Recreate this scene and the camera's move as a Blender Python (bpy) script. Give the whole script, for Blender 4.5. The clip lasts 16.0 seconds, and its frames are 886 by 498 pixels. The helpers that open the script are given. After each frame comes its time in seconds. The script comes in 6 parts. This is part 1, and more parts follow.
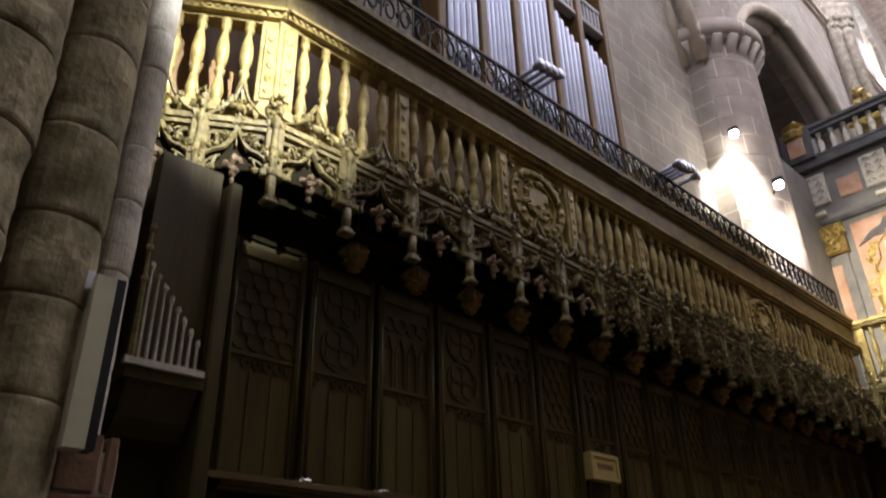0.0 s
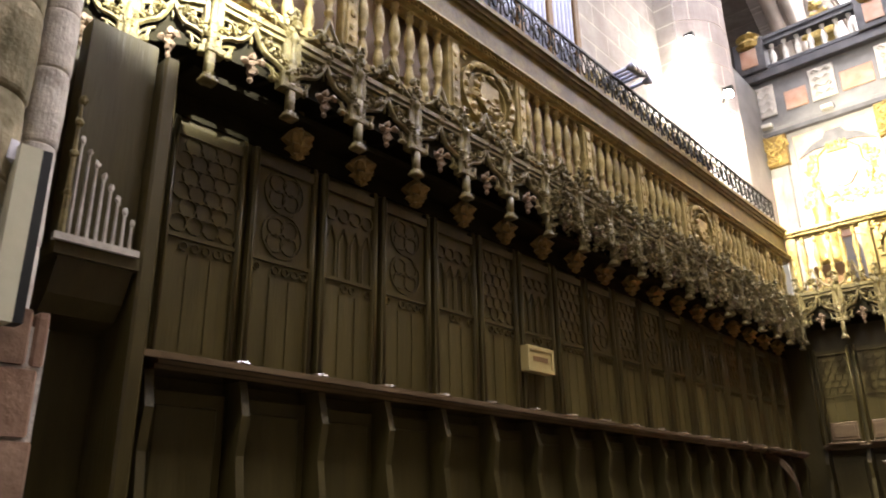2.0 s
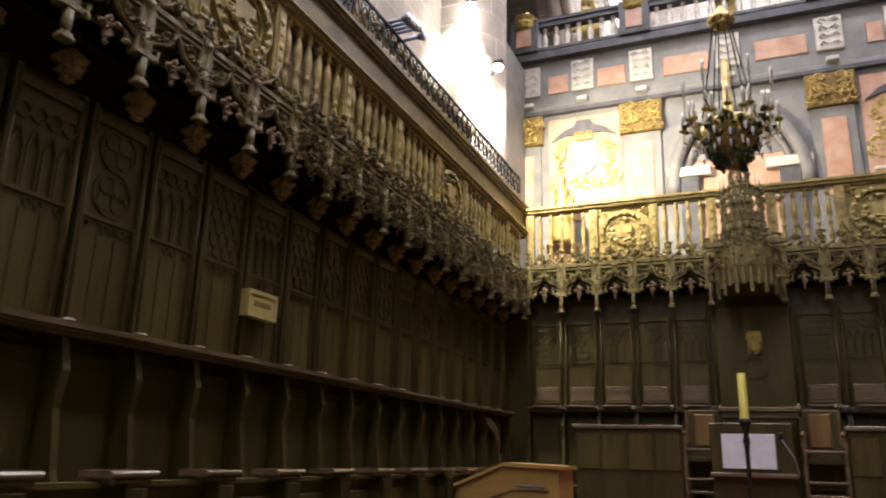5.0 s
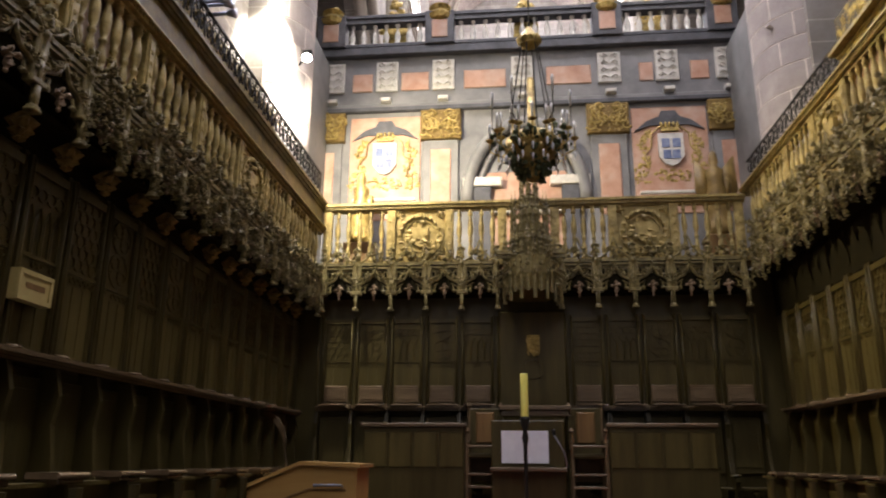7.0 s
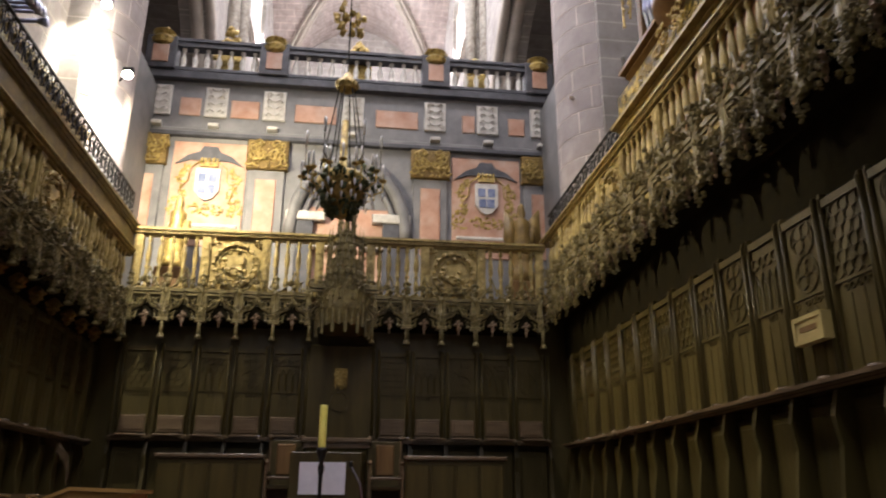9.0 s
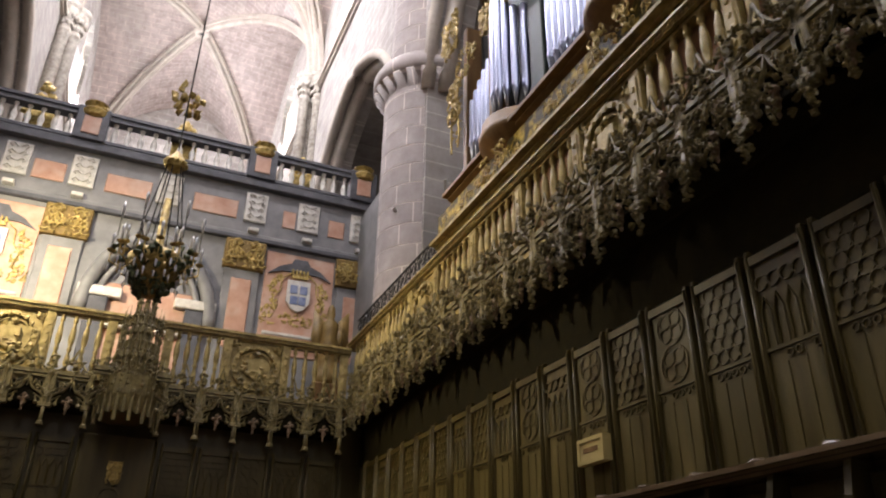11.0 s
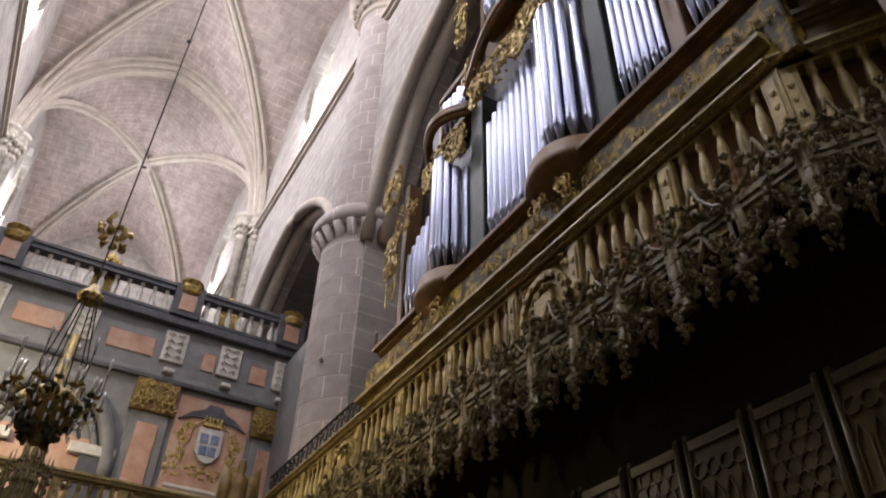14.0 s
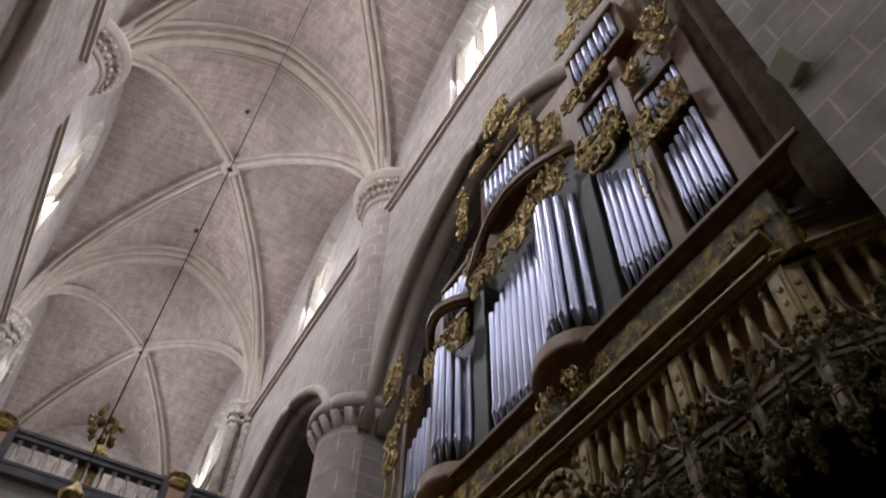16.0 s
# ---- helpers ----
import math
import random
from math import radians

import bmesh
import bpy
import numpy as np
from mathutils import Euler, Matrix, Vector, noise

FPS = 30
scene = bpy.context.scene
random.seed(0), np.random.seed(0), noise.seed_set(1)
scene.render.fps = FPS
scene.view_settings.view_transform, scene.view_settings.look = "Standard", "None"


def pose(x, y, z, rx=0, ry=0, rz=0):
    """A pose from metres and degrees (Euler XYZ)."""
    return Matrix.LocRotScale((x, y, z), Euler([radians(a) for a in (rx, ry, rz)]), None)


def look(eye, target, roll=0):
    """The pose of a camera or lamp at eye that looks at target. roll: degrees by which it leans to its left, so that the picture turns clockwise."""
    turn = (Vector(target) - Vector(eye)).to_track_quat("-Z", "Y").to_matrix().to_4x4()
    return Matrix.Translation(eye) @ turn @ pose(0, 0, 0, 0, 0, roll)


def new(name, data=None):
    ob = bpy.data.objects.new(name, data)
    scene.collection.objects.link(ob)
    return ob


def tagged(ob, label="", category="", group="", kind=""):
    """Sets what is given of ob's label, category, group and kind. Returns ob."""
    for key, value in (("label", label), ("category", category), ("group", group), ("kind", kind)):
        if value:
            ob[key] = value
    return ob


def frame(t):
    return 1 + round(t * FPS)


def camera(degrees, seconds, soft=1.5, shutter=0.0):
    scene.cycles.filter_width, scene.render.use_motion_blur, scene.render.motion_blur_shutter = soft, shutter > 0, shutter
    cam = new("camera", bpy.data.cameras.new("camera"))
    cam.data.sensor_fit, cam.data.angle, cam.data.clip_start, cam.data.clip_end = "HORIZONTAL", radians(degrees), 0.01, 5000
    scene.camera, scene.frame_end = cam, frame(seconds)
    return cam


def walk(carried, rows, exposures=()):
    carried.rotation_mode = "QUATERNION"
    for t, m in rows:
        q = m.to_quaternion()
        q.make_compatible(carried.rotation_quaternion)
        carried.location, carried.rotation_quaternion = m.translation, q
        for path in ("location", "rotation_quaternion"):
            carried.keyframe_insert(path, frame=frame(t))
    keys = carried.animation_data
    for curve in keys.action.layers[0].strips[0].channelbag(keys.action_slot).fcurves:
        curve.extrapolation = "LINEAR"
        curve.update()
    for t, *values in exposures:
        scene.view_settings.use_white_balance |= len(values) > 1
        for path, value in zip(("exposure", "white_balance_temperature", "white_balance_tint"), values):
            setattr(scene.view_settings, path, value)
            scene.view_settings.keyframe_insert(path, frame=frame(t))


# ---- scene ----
cam = camera(61.5, 16.0, soft=1.9, shutter=0.5)
PATH = [
    (0.0, (-0.037, -0.217, 1.508), (-1.306, 1.020, 2.433), -1.41),
    (0.5, (-0.083, -0.198, 1.440), (-1.378, 1.089, 2.257), -1.77),
    (1.0, (-0.080, -0.201, 1.417), (-1.376, 1.120, 2.177), -1.48),
    (1.5, (-0.070, -0.182, 1.422), (-1.354, 1.171, 2.143), -1.22),
    (2.0, (-0.055, -0.144, 1.449), (-1.306, 1.260, 2.131), -0.98),
    (2.5, (-0.020, -0.096, 1.450), (-1.231, 1.358, 2.100), -1.14),
    (3.0, (0.024, -0.081, 1.466), (-1.123, 1.441, 2.073), -0.67),
    (3.5, (0.084, -0.030, 1.463), (-1.001, 1.546, 2.042), -0.56),
    (4.0, (0.086, 0.073, 1.523), (-0.905, 1.717, 2.084), 0.54),
    (6.5, (-0.218, 0.444, 1.620), (-0.549, 2.342, 2.155), 0.56),
    (7.0, (-0.278, 0.336, 1.573), (-0.471, 2.250, 2.120), 0.37),
    (7.5, (-0.129, 0.238, 1.498), (-0.224, 2.157, 2.054), 0.33),
    (8.0, (0.053, 0.035, 1.440), (0.060, 1.952, 2.012), 0.73),
    (8.5, (0.172, -0.042, 1.437), (0.282, 1.864, 2.033), 0.44),
    (9.0, (0.141, -0.059, 1.440), (0.380, 1.819, 2.083), 0.25),
    (9.5, (-0.014, -0.145, 1.414), (0.374, 1.689, 2.111), -0.00),
    (10.0, (-0.035, -0.170, 1.410), (0.500, 1.598, 2.176), 0.02),
    (12.5, (-0.139, -0.191, 1.293), (0.638, 1.319, 2.351), 1.35),
    (13.0, (-0.077, -0.117, 1.412), (0.702, 1.362, 2.510), 1.04),
    (13.5, (-0.027, -0.048, 1.494), (0.756, 1.379, 2.657), 1.21),
    (14.0, (0.000, 0.027, 1.590), (0.764, 1.391, 2.836), 1.80),
    (14.5, (-0.047, 0.035, 1.617), (0.692, 1.333, 2.947), 1.95),
    (15.0, (-0.056, 0.066, 1.676), (0.636, 1.292, 3.097), 1.86),
    (15.5, (-0.056, 0.096, 1.726), (0.579, 1.236, 3.242), 2.23),
    (16.0, (-0.071, 0.085, 1.722), (0.515, 1.147, 3.312), 2.22),
]
EXPOSURES = [(0.0, 0.75), (0.5, 1.35), (1.0, 1.85), (1.5, 2.35), (3.0, 2.6), (4.2, 2.15), (6.5, 1.4), (10.0, 1.2), (12.5, 1.05), (13.5, 0.75), (14.5, 0.32), (16.0, -0.3)]
walk(cam, [(t, look(eye, aim, roll)) for t, eye, aim, roll in PATH], EXPOSURES)

# ---- light ----
world = bpy.data.worlds.new("sky")
scene.world = world
world.use_nodes = True
wn = world.node_tree.nodes
sky = wn.new("ShaderNodeTexSky")
sky.sky_type, sky.sun_disc, sky.sun_elevation, sky.sun_rotation = "NISHITA", False, radians(40), radians(120)
world.node_tree.links.new(sky.outputs[0], wn["Background"].inputs[0])
wn["Background"].inputs[1].default_value = 0.1


def area(name, eye, aim, sx, sy, watts, colour):
    d = bpy.data.lights.new(name, "AREA")
    d.shape, d.size, d.size_y, d.energy, d.color = "RECTANGLE", sx, sy, watts, colour
    ob = new(name, d)
    ob.matrix_world = look(eye, aim)
    return ob


def spot(name, eye, aim, watts, colour, cone=70, blend=0.6, size=0.08):
    d = bpy.data.lights.new(name, "SPOT")
    d.energy, d.color, d.spot_size, d.spot_blend, d.shadow_soft_size = watts, colour, radians(cone), blend, size
    ob = new(name, d)
    ob.matrix_world = look(eye, aim)
    return ob


DAY = (0.92, 0.9, 1.0)
# clerestory daylight, left side set stronger; the pair at -3.5 is added unseen
for cy in (-3.5, 7.5, 18.65, 31.1):
    for s in (-1, 1):
        area("window_light", (s * 4.35, cy, 24.0), (-s * 2.0, cy, 19.0), 2.4, 4.2, (1150 if s < 0 else 600) * (0.45 if cy < 0 else 1.0), DAY)
# unseen fill light added high behind the camera; the wall there has no window
area("rear_fill_light", (0.0, -8.4, 17.0), (0.0, 8.0, 9.0), 5.0, 7.0, 370, DAY)
# floodlight on the near pier, turned to the stalls opposite
spot("floodlight_beam", (3.75, 0.95, 8.3), (-4.05, 1.9, 5.35), 11000, (0.95, 0.97, 1.0), 14.5, 0.9)
# floodlights on the left pier: two graze its drums, one is turned to the painted screen
spot("floodlight_beam", (-4.42, 11.85, 9.7), (-5.0, 12.25, 8.6), 420, (1.0, 0.94, 0.8), 90, 0.8, 0.05)
spot("floodlight_beam", (-3.98, 12.1, 8.45), (-4.45, 12.75, 7.3), 420, (1.0, 0.95, 0.85), 90, 0.8, 0.05)
spot("floodlight_beam", (-3.75, 12.0, 8.6), (-2.2, 16.5, 7.2), 1150, (1.0, 0.88, 0.66), 95, 0.9)
spot("floodlight_beam", (-3.8, 11.9, 8.5), (4.3, 10.0, 4.7), 1050, (1.0, 0.84, 0.54), 60, 0.9)


# ---- materials ----
def surf(name, c1, c2, scale=6.0, rough=0.6, metal=0.0, bump=0.3, stain=None, stretch=(1, 1, 1), bricks=None, rvar=0.12, fine=60.0, spec=0.3):
    m = bpy.data.materials.new(name)
    m.use_nodes = True
    nt = m.node_tree
    nd, ln = nt.nodes, nt.links
    b = nd["Principled BSDF"]
    tc = nd.new("ShaderNodeTexCoord")
    info = nd.new("ShaderNodeObjectInfo")
    mul = nd.new("ShaderNodeVectorMath")
    mul.operation = "MULTIPLY_ADD"
    ln.new(tc.outputs["Object"], mul.inputs[0])
    mul.inputs[1].default_value = stretch
    sh = nd.new("ShaderNodeMath")
    sh.operation = "MULTIPLY"
    sh.inputs[1].default_value = 37.0
    ln.new(info.outputs["Random"], sh.inputs[0])
    ln.new(sh.outputs[0], mul.inputs[2])
    n1 = nd.new("ShaderNodeTexNoise")
    n1.inputs["Scale"].default_value, n1.inputs["Detail"].default_value, n1.inputs["Roughness"].default_value = scale, 6, 0.65
    ln.new(mul.outputs[0], n1.inputs["Vector"])
    ramp = nd.new("ShaderNodeValToRGB")
    ramp.color_ramp.elements[0].position, ramp.color_ramp.elements[1].position = 0.32, 0.7
    ramp.color_ramp.elements[0].color, ramp.color_ramp.elements[1].color = (*c1, 1), (*c2, 1)
    ln.new(n1.outputs[0], ramp.inputs[0])
    col = ramp.outputs[0]
    if stain:
        c3, amount, sc = stain
        n2 = nd.new("ShaderNodeTexNoise")
        n2.inputs["Scale"].default_value, n2.inputs["Detail"].default_value = sc, 8
        ln.new(mul.outputs[0], n2.inputs["Vector"])
        r2 = nd.new("ShaderNodeValToRGB")
        r2.color_ramp.elements[0].position, r2.color_ramp.elements[1].position = 0.48, 0.72
        ln.new(n2.outputs[0], r2.inputs[0])
        am = nd.new("ShaderNodeMath")
        am.operation = "MULTIPLY"
        am.inputs[1].default_value = amount
        ln.new(r2.outputs[0], am.inputs[0])
        mx = nd.new("ShaderNodeMix")
        mx.data_type = "RGBA"
        ln.new(am.outputs[0], mx.inputs["Factor"])
        ln.new(col, mx.inputs["A"])
        mx.inputs["B"].default_value = (*c3, 1)
        col = mx.outputs["Result"]
    hv = n1.outputs[0]
    if bricks:
        # courses of ashlar: bricks = (axis order, width, height, joint colour)
        order, bw, bh, joint = bricks
        geo = nd.new("ShaderNodeSeparateXYZ")
        ln.new(tc.outputs["Object"], geo.inputs[0])
        com = nd.new("ShaderNodeCombineXYZ")
        if order == "round":
            at = nd.new("ShaderNodeMath")
            at.operation = "ARCTAN2"
            ln.new(geo.outputs[1], at.inputs[0])
            ln.new(geo.outputs[0], at.inputs[1])
            ln.new(at.outputs[0], com.inputs[0])
        else:
            ln.new(geo.outputs["XYZ".index(order[0])], com.inputs[0])
        ln.new(geo.outputs["XYZ".index("Z" if order == "round" else order[1])], com.inputs[1])
        br = nd.new("ShaderNodeTexBrick")
        br.inputs["Scale"].default_value, br.inputs["Brick Width"].default_value, br.inputs["Row Height"].default_value = 1.0, bw, bh
        br.inputs["Mortar Size"].default_value, br.inputs["Mortar Smooth"].default_value = 0.016, 0.3
        br.inputs["Color1"].default_value, br.inputs["Color2"].default_value, br.inputs["Mortar"].default_value = (0.86, 0.85, 0.84, 1), (0.7, 0.68, 0.66, 1), (*joint, 1)
        ln.new(com.outputs[0], br.inputs["Vector"])
        mb = nd.new("ShaderNodeMix")
        mb.data_type, mb.blend_type = "RGBA", "MULTIPLY"
        mb.inputs["Factor"].default_value = 0.75
        ln.new(col, mb.inputs["A"])
        ln.new(br.outputs["Color"], mb.inputs["B"])
        col = mb.outputs["Result"]
        ad = nd.new("ShaderNodeMath")
        ad.operation = "MULTIPLY_ADD"
        ln.new(br.outputs["Fac"], ad.inputs[0])
        ad.inputs[1].default_value = -0.8
        ln.new(n1.outputs[0], ad.inputs[2])
        hv = ad.outputs[0]
    ln.new(col, b.inputs["Base Color"])
    nf = nd.new("ShaderNodeTexNoise")
    nf.inputs["Scale"].default_value, nf.inputs["Detail"].default_value = fine, 3
    ln.new(mul.outputs[0], nf.inputs["Vector"])
    rr = nd.new("ShaderNodeMapRange")
    rr.inputs["To Min"].default_value, rr.inputs["To Max"].default_value = max(rough - rvar, 0.05), min(rough + rvar, 1.0)
    ln.new(n1.outputs[0], rr.inputs["Value"])
    ln.new(rr.outputs[0], b.inputs["Roughness"])
    b.inputs["Metallic"].default_value = metal
    b.inputs["Specular IOR Level"].default_value = spec
    sm = nd.new("ShaderNodeMath")
    sm.operation = "MULTIPLY_ADD"
    ln.new(nf.outputs[0], sm.inputs[0])
    sm.inputs[1].default_value = 0.3
    ln.new(hv, sm.inputs[2])
    bp = nd.new("ShaderNodeBump")
    bp.inputs["Strength"].default_value, bp.inputs["Distance"].default_value = bump, 0.02
    ln.new(sm.outputs[0], bp.inputs["Height"])
    ln.new(bp.outputs[0], b.inputs["Normal"])
    return m


def glow(name, colour, strength):
    m = bpy.data.materials.new(name)
    m.use_nodes = True
    b = m.node_tree.nodes["Principled BSDF"]
    b.inputs["Base Color"].default_value = (*colour, 1)
    b.inputs["Emission Color"].default_value, b.inputs["Emission Strength"].default_value = (*colour, 1), strength
    return m


M_STONE = surf("ashlar_stone", (0.36, 0.33, 0.3), (0.5, 0.465, 0.435), 3.0, 0.85, bump=0.4, stain=((0.2, 0.18, 0.15), 0.5, 0.9), bricks=("YZ", 0.9, 0.42, (1.35, 1.3, 1.22)))
M_STONEX = surf("ashlar_stone_cross", (0.36, 0.33, 0.3), (0.5, 0.465, 0.435), 3.0, 0.85, bump=0.4, stain=((0.2, 0.18, 0.15), 0.5, 0.9), bricks=("XZ", 0.9, 0.42, (1.35, 1.3, 1.22)))
M_PIER = surf("pier_stone", (0.39, 0.345, 0.325), (0.54, 0.485, 0.46), 2.5, 0.85, bump=0.4, stain=((0.26, 0.22, 0.19), 0.4, 1.2), bricks=("round", 0.75, 0.48, (1.5, 1.46, 1.4)))
M_RIB = surf("rib_stone", (0.43, 0.375, 0.31), (0.57, 0.51, 0.44), 4.0, 0.85, bump=0.4, stain=((0.28, 0.24, 0.2), 0.5, 2.0))
M_VAULT = surf("vault_stone", (0.42, 0.345, 0.31), (0.66, 0.575, 0.535), 3.2, 0.9, bump=1.0, stain=((0.3, 0.27, 0.235), 0.8, 0.3), bricks=("XY", 0.8, 0.3, (1.25, 1.22, 1.18)), stretch=(1, 0.45, 1), fine=18.0)
M_OLD = surf("old_pier_stone", (0.13, 0.105, 0.05), (0.4, 0.34, 0.22), 6.0, 0.9, bump=1.0, stain=((0.07, 0.06, 0.022), 0.8, 2.6), fine=26)
M_REDSTONE = surf("reddish_stone", (0.16, 0.09, 0.055), (0.27, 0.17, 0.11), 5.0, 0.9, bump=0.9, stain=((0.1, 0.07, 0.04), 0.6, 2.0), fine=25)
M_PALE = surf("pale_shaft_stone", (0.36, 0.32, 0.27), (0.6, 0.56, 0.48), 8.0, 0.85, bump=0.8, stain=((0.2, 0.16, 0.12), 0.7, 3.5), fine=30)
M_DARK = surf("dark_walnut", (0.033, 0.0243, 0.0062), (0.064, 0.048, 0.013), 5.0, 0.42, bump=0.35, stretch=(1, 1, 0.12), stain=((0.052, 0.039, 0.011), 0.5, 2.0))
M_PANEL = surf("panel_walnut", (0.046, 0.034, 0.009), (0.092, 0.069, 0.02), 5.0, 0.38, bump=0.35, stretch=(1, 1, 0.12), stain=((0.03, 0.023, 0.005), 0.5, 2.0))
M_CARVE = surf("dusty_carved_wood", (0.078, 0.06, 0.019), (0.25, 0.2, 0.078), 14.0, 0.42, bump=0.5, stain=((0.045, 0.032, 0.013), 0.6, 5.0))
M_BAL = surf("gilded_brown_wood", (0.2, 0.147, 0.044), (0.46, 0.355, 0.135), 8.0, 0.42, metal=0.1, bump=0.4, stain=((0.085, 0.055, 0.018), 0.65, 3.5))
M_GOLD = surf("worn_gilding", (0.24, 0.16, 0.04), (0.62, 0.47, 0.17), 16.0, 0.38, metal=0.5, bump=0.7, stain=((0.05, 0.032, 0.01), 0.6, 9.0))
M_ROSY = surf("rosy_leaf_wood", (0.13, 0.085, 0.045), (0.26, 0.18, 0.11), 10.0, 0.6, bump=0.4)
M_OCHRE = surf("ochre_boss_wood", (0.12, 0.075, 0.018), (0.26, 0.17, 0.05), 10.0, 0.5, bump=0.5)
M_BACKING = surf("salmon_backing_board", (0.26, 0.14, 0.07), (0.4, 0.23, 0.125), 4.0, 0.6, bump=0.2, stretch=(1, 1, 0.2), stain=((0.14, 0.08, 0.03), 0.5, 2.0))
M_IRON = surf("wrought_iron", (0.015, 0.014, 0.013), (0.04, 0.036, 0.03), 20.0, 0.5, metal=0.6, bump=0.3)
M_PIPE = surf("tin_pipe", (0.29, 0.315, 0.42), (0.41, 0.44, 0.56), 2.0, 0.33, metal=0.9, bump=0.0, stretch=(1, 1, 0.1))
M_CASE = surf("brown_case_wood", (0.12, 0.062, 0.02), (0.22, 0.125, 0.044), 5.0, 0.5, bump=0.3, stretch=(1, 1, 0.15), stain=((0.055, 0.03, 0.01), 0.4, 2.0))
M_GREEN = surf("dark_green_post", (0.02, 0.03, 0.022), (0.045, 0.06, 0.045), 5.0, 0.5, bump=0.2)
M_BAND = surf("dark_band_wood", (0.022, 0.016, 0.003), (0.12, 0.086, 0.013), 9.0, 0.55, bump=0.5, spec=0.15, stain=((0.58, 0.41, 0.07), 0.85, 9.0))
M_FRIEZE = surf("dark_golden_wood", (0.085, 0.06, 0.016), (0.2, 0.145, 0.042), 7.0, 0.5, bump=0.4, stain=((0.04, 0.028, 0.008), 0.6, 3.0))
# near-black wood: the shade behind the canopies is put into its colour
M_RECESS_SHADE = surf("recess_shade_wood", (0.009, 0.007, 0.0025), (0.019, 0.015, 0.005), 6.0, 0.8, bump=0.3, spec=0.1)
M_GREY = surf("painted_grey_marble", (0.13, 0.128, 0.128), (0.22, 0.215, 0.21), 2.0, 0.5, bump=0.1, stain=((0.3, 0.29, 0.28), 0.5, 1.2))
M_GREYD = surf("dark_grey_marble", (0.05, 0.05, 0.055), (0.11, 0.11, 0.12), 3.0, 0.45, bump=0.1)
M_SALMON = surf("salmon_marble", (0.38, 0.2, 0.13), (0.52, 0.33, 0.24), 3.0, 0.5, bump=0.1, stain=((0.5, 0.4, 0.32), 0.6, 2.5))
M_RELIEF = surf("white_relief", (0.45, 0.43, 0.38), (0.65, 0.62, 0.56), 8.0, 0.6, bump=0.3)
M_BLUE = surf("blue_shield", (0.1, 0.13, 0.24), (0.26, 0.3, 0.42), 6.0, 0.5, bump=0.2)
M_OAK = surf("light_oak", (0.3, 0.17, 0.05), (0.45, 0.27, 0.09), 4.0, 0.45, bump=0.2, stretch=(0.15, 1, 1))
M_CREAM = surf("cream_enamel", (0.42, 0.4, 0.28), (0.52, 0.5, 0.36), 3.0, 0.5, bump=0.05)
# real black plastic, and the painted shade inside holes and organ cases
M_BLACK = surf("black_plastic_and_hollow_shade", (0.006, 0.006, 0.006), (0.014, 0.014, 0.012), 6.0, 0.5, bump=0.1)
M_SIGN = surf("cream_sign_board", (0.34, 0.265, 0.095), (0.43, 0.34, 0.14), 5.0, 0.5, bump=0.1)
M_WAX = surf("yellow_wax", (0.75, 0.68, 0.14), (0.85, 0.78, 0.22), 6.0, 0.4, bump=0.05)
M_PAPER = surf("white_sheet", (0.6, 0.6, 0.66), (0.7, 0.7, 0.76), 5.0, 0.6, bump=0.05)
M_FLOOR = surf("stone_floor", (0.12, 0.1, 0.08), (0.2, 0.17, 0.14), 2.0, 0.5, bump=0.2, stain=((0.08, 0.06, 0.05), 0.5, 1.0), bricks=("XY", 0.6, 0.6, (0.4, 0.38, 0.35)))
M_RED = surf("red_carpet", (0.22, 0.04, 0.02), (0.34, 0.08, 0.04), 20.0, 0.95, bump=0.3)
M_LEAF = surf("dark_leaf", (0.03, 0.04, 0.015), (0.09, 0.1, 0.04), 10.0, 0.6, bump=0.3)
M_CRYSTAL = surf("crystal_glass", (0.6, 0.6, 0.6), (0.85, 0.85, 0.85), 10.0, 0.12, metal=0.3, bump=0.1)
M_PANE = glow("daylit_window_glass", (0.9, 0.95, 1.0), 2.4)
M_LAMP = glow("lit_lamp_glass", (1.0, 0.93, 0.8), 60.0)


# ---- mesh helpers ----
def box(bm, x0, x1, y0, y1, z0, z1):
    v = [bm.verts.new(p) for p in ((x0, y0, z0), (x1, y0, z0), (x1, y1, z0), (x0, y1, z0), (x0, y0, z1), (x1, y0, z1), (x1, y1, z1), (x0, y1, z1))]
    for f in ((3, 2, 1, 0), (4, 5, 6, 7), (0, 1, 5, 4), (1, 2, 6, 5), (2, 3, 7, 6), (3, 0, 4, 7)):
        bm.faces.new([v[i] for i in f])


def cham(bm, x0, x1, y0, y1, z0, z1, c=0.01):
    """A box with bevelled edges on its front and back rims (along y)."""
    rings = []
    for y, i in ((y0, c), (y0 + c, 0), (y1 - c, 0), (y1, c)):
        rings.append([bm.verts.new(p) for p in ((x0 + i, y, z0 + i), (x1 - i, y, z0 + i), (x1 - i, y, z1 - i), (x0 + i, y, z1 - i))])
    for a, b in zip(rings, rings[1:]):
        for k in range(4):
            bm.faces.new((a[k], a[(k + 1) % 4], b[(k + 1) % 4], b[k]))
    bm.faces.new(rings[0][::-1])
    bm.faces.new(rings[-1])


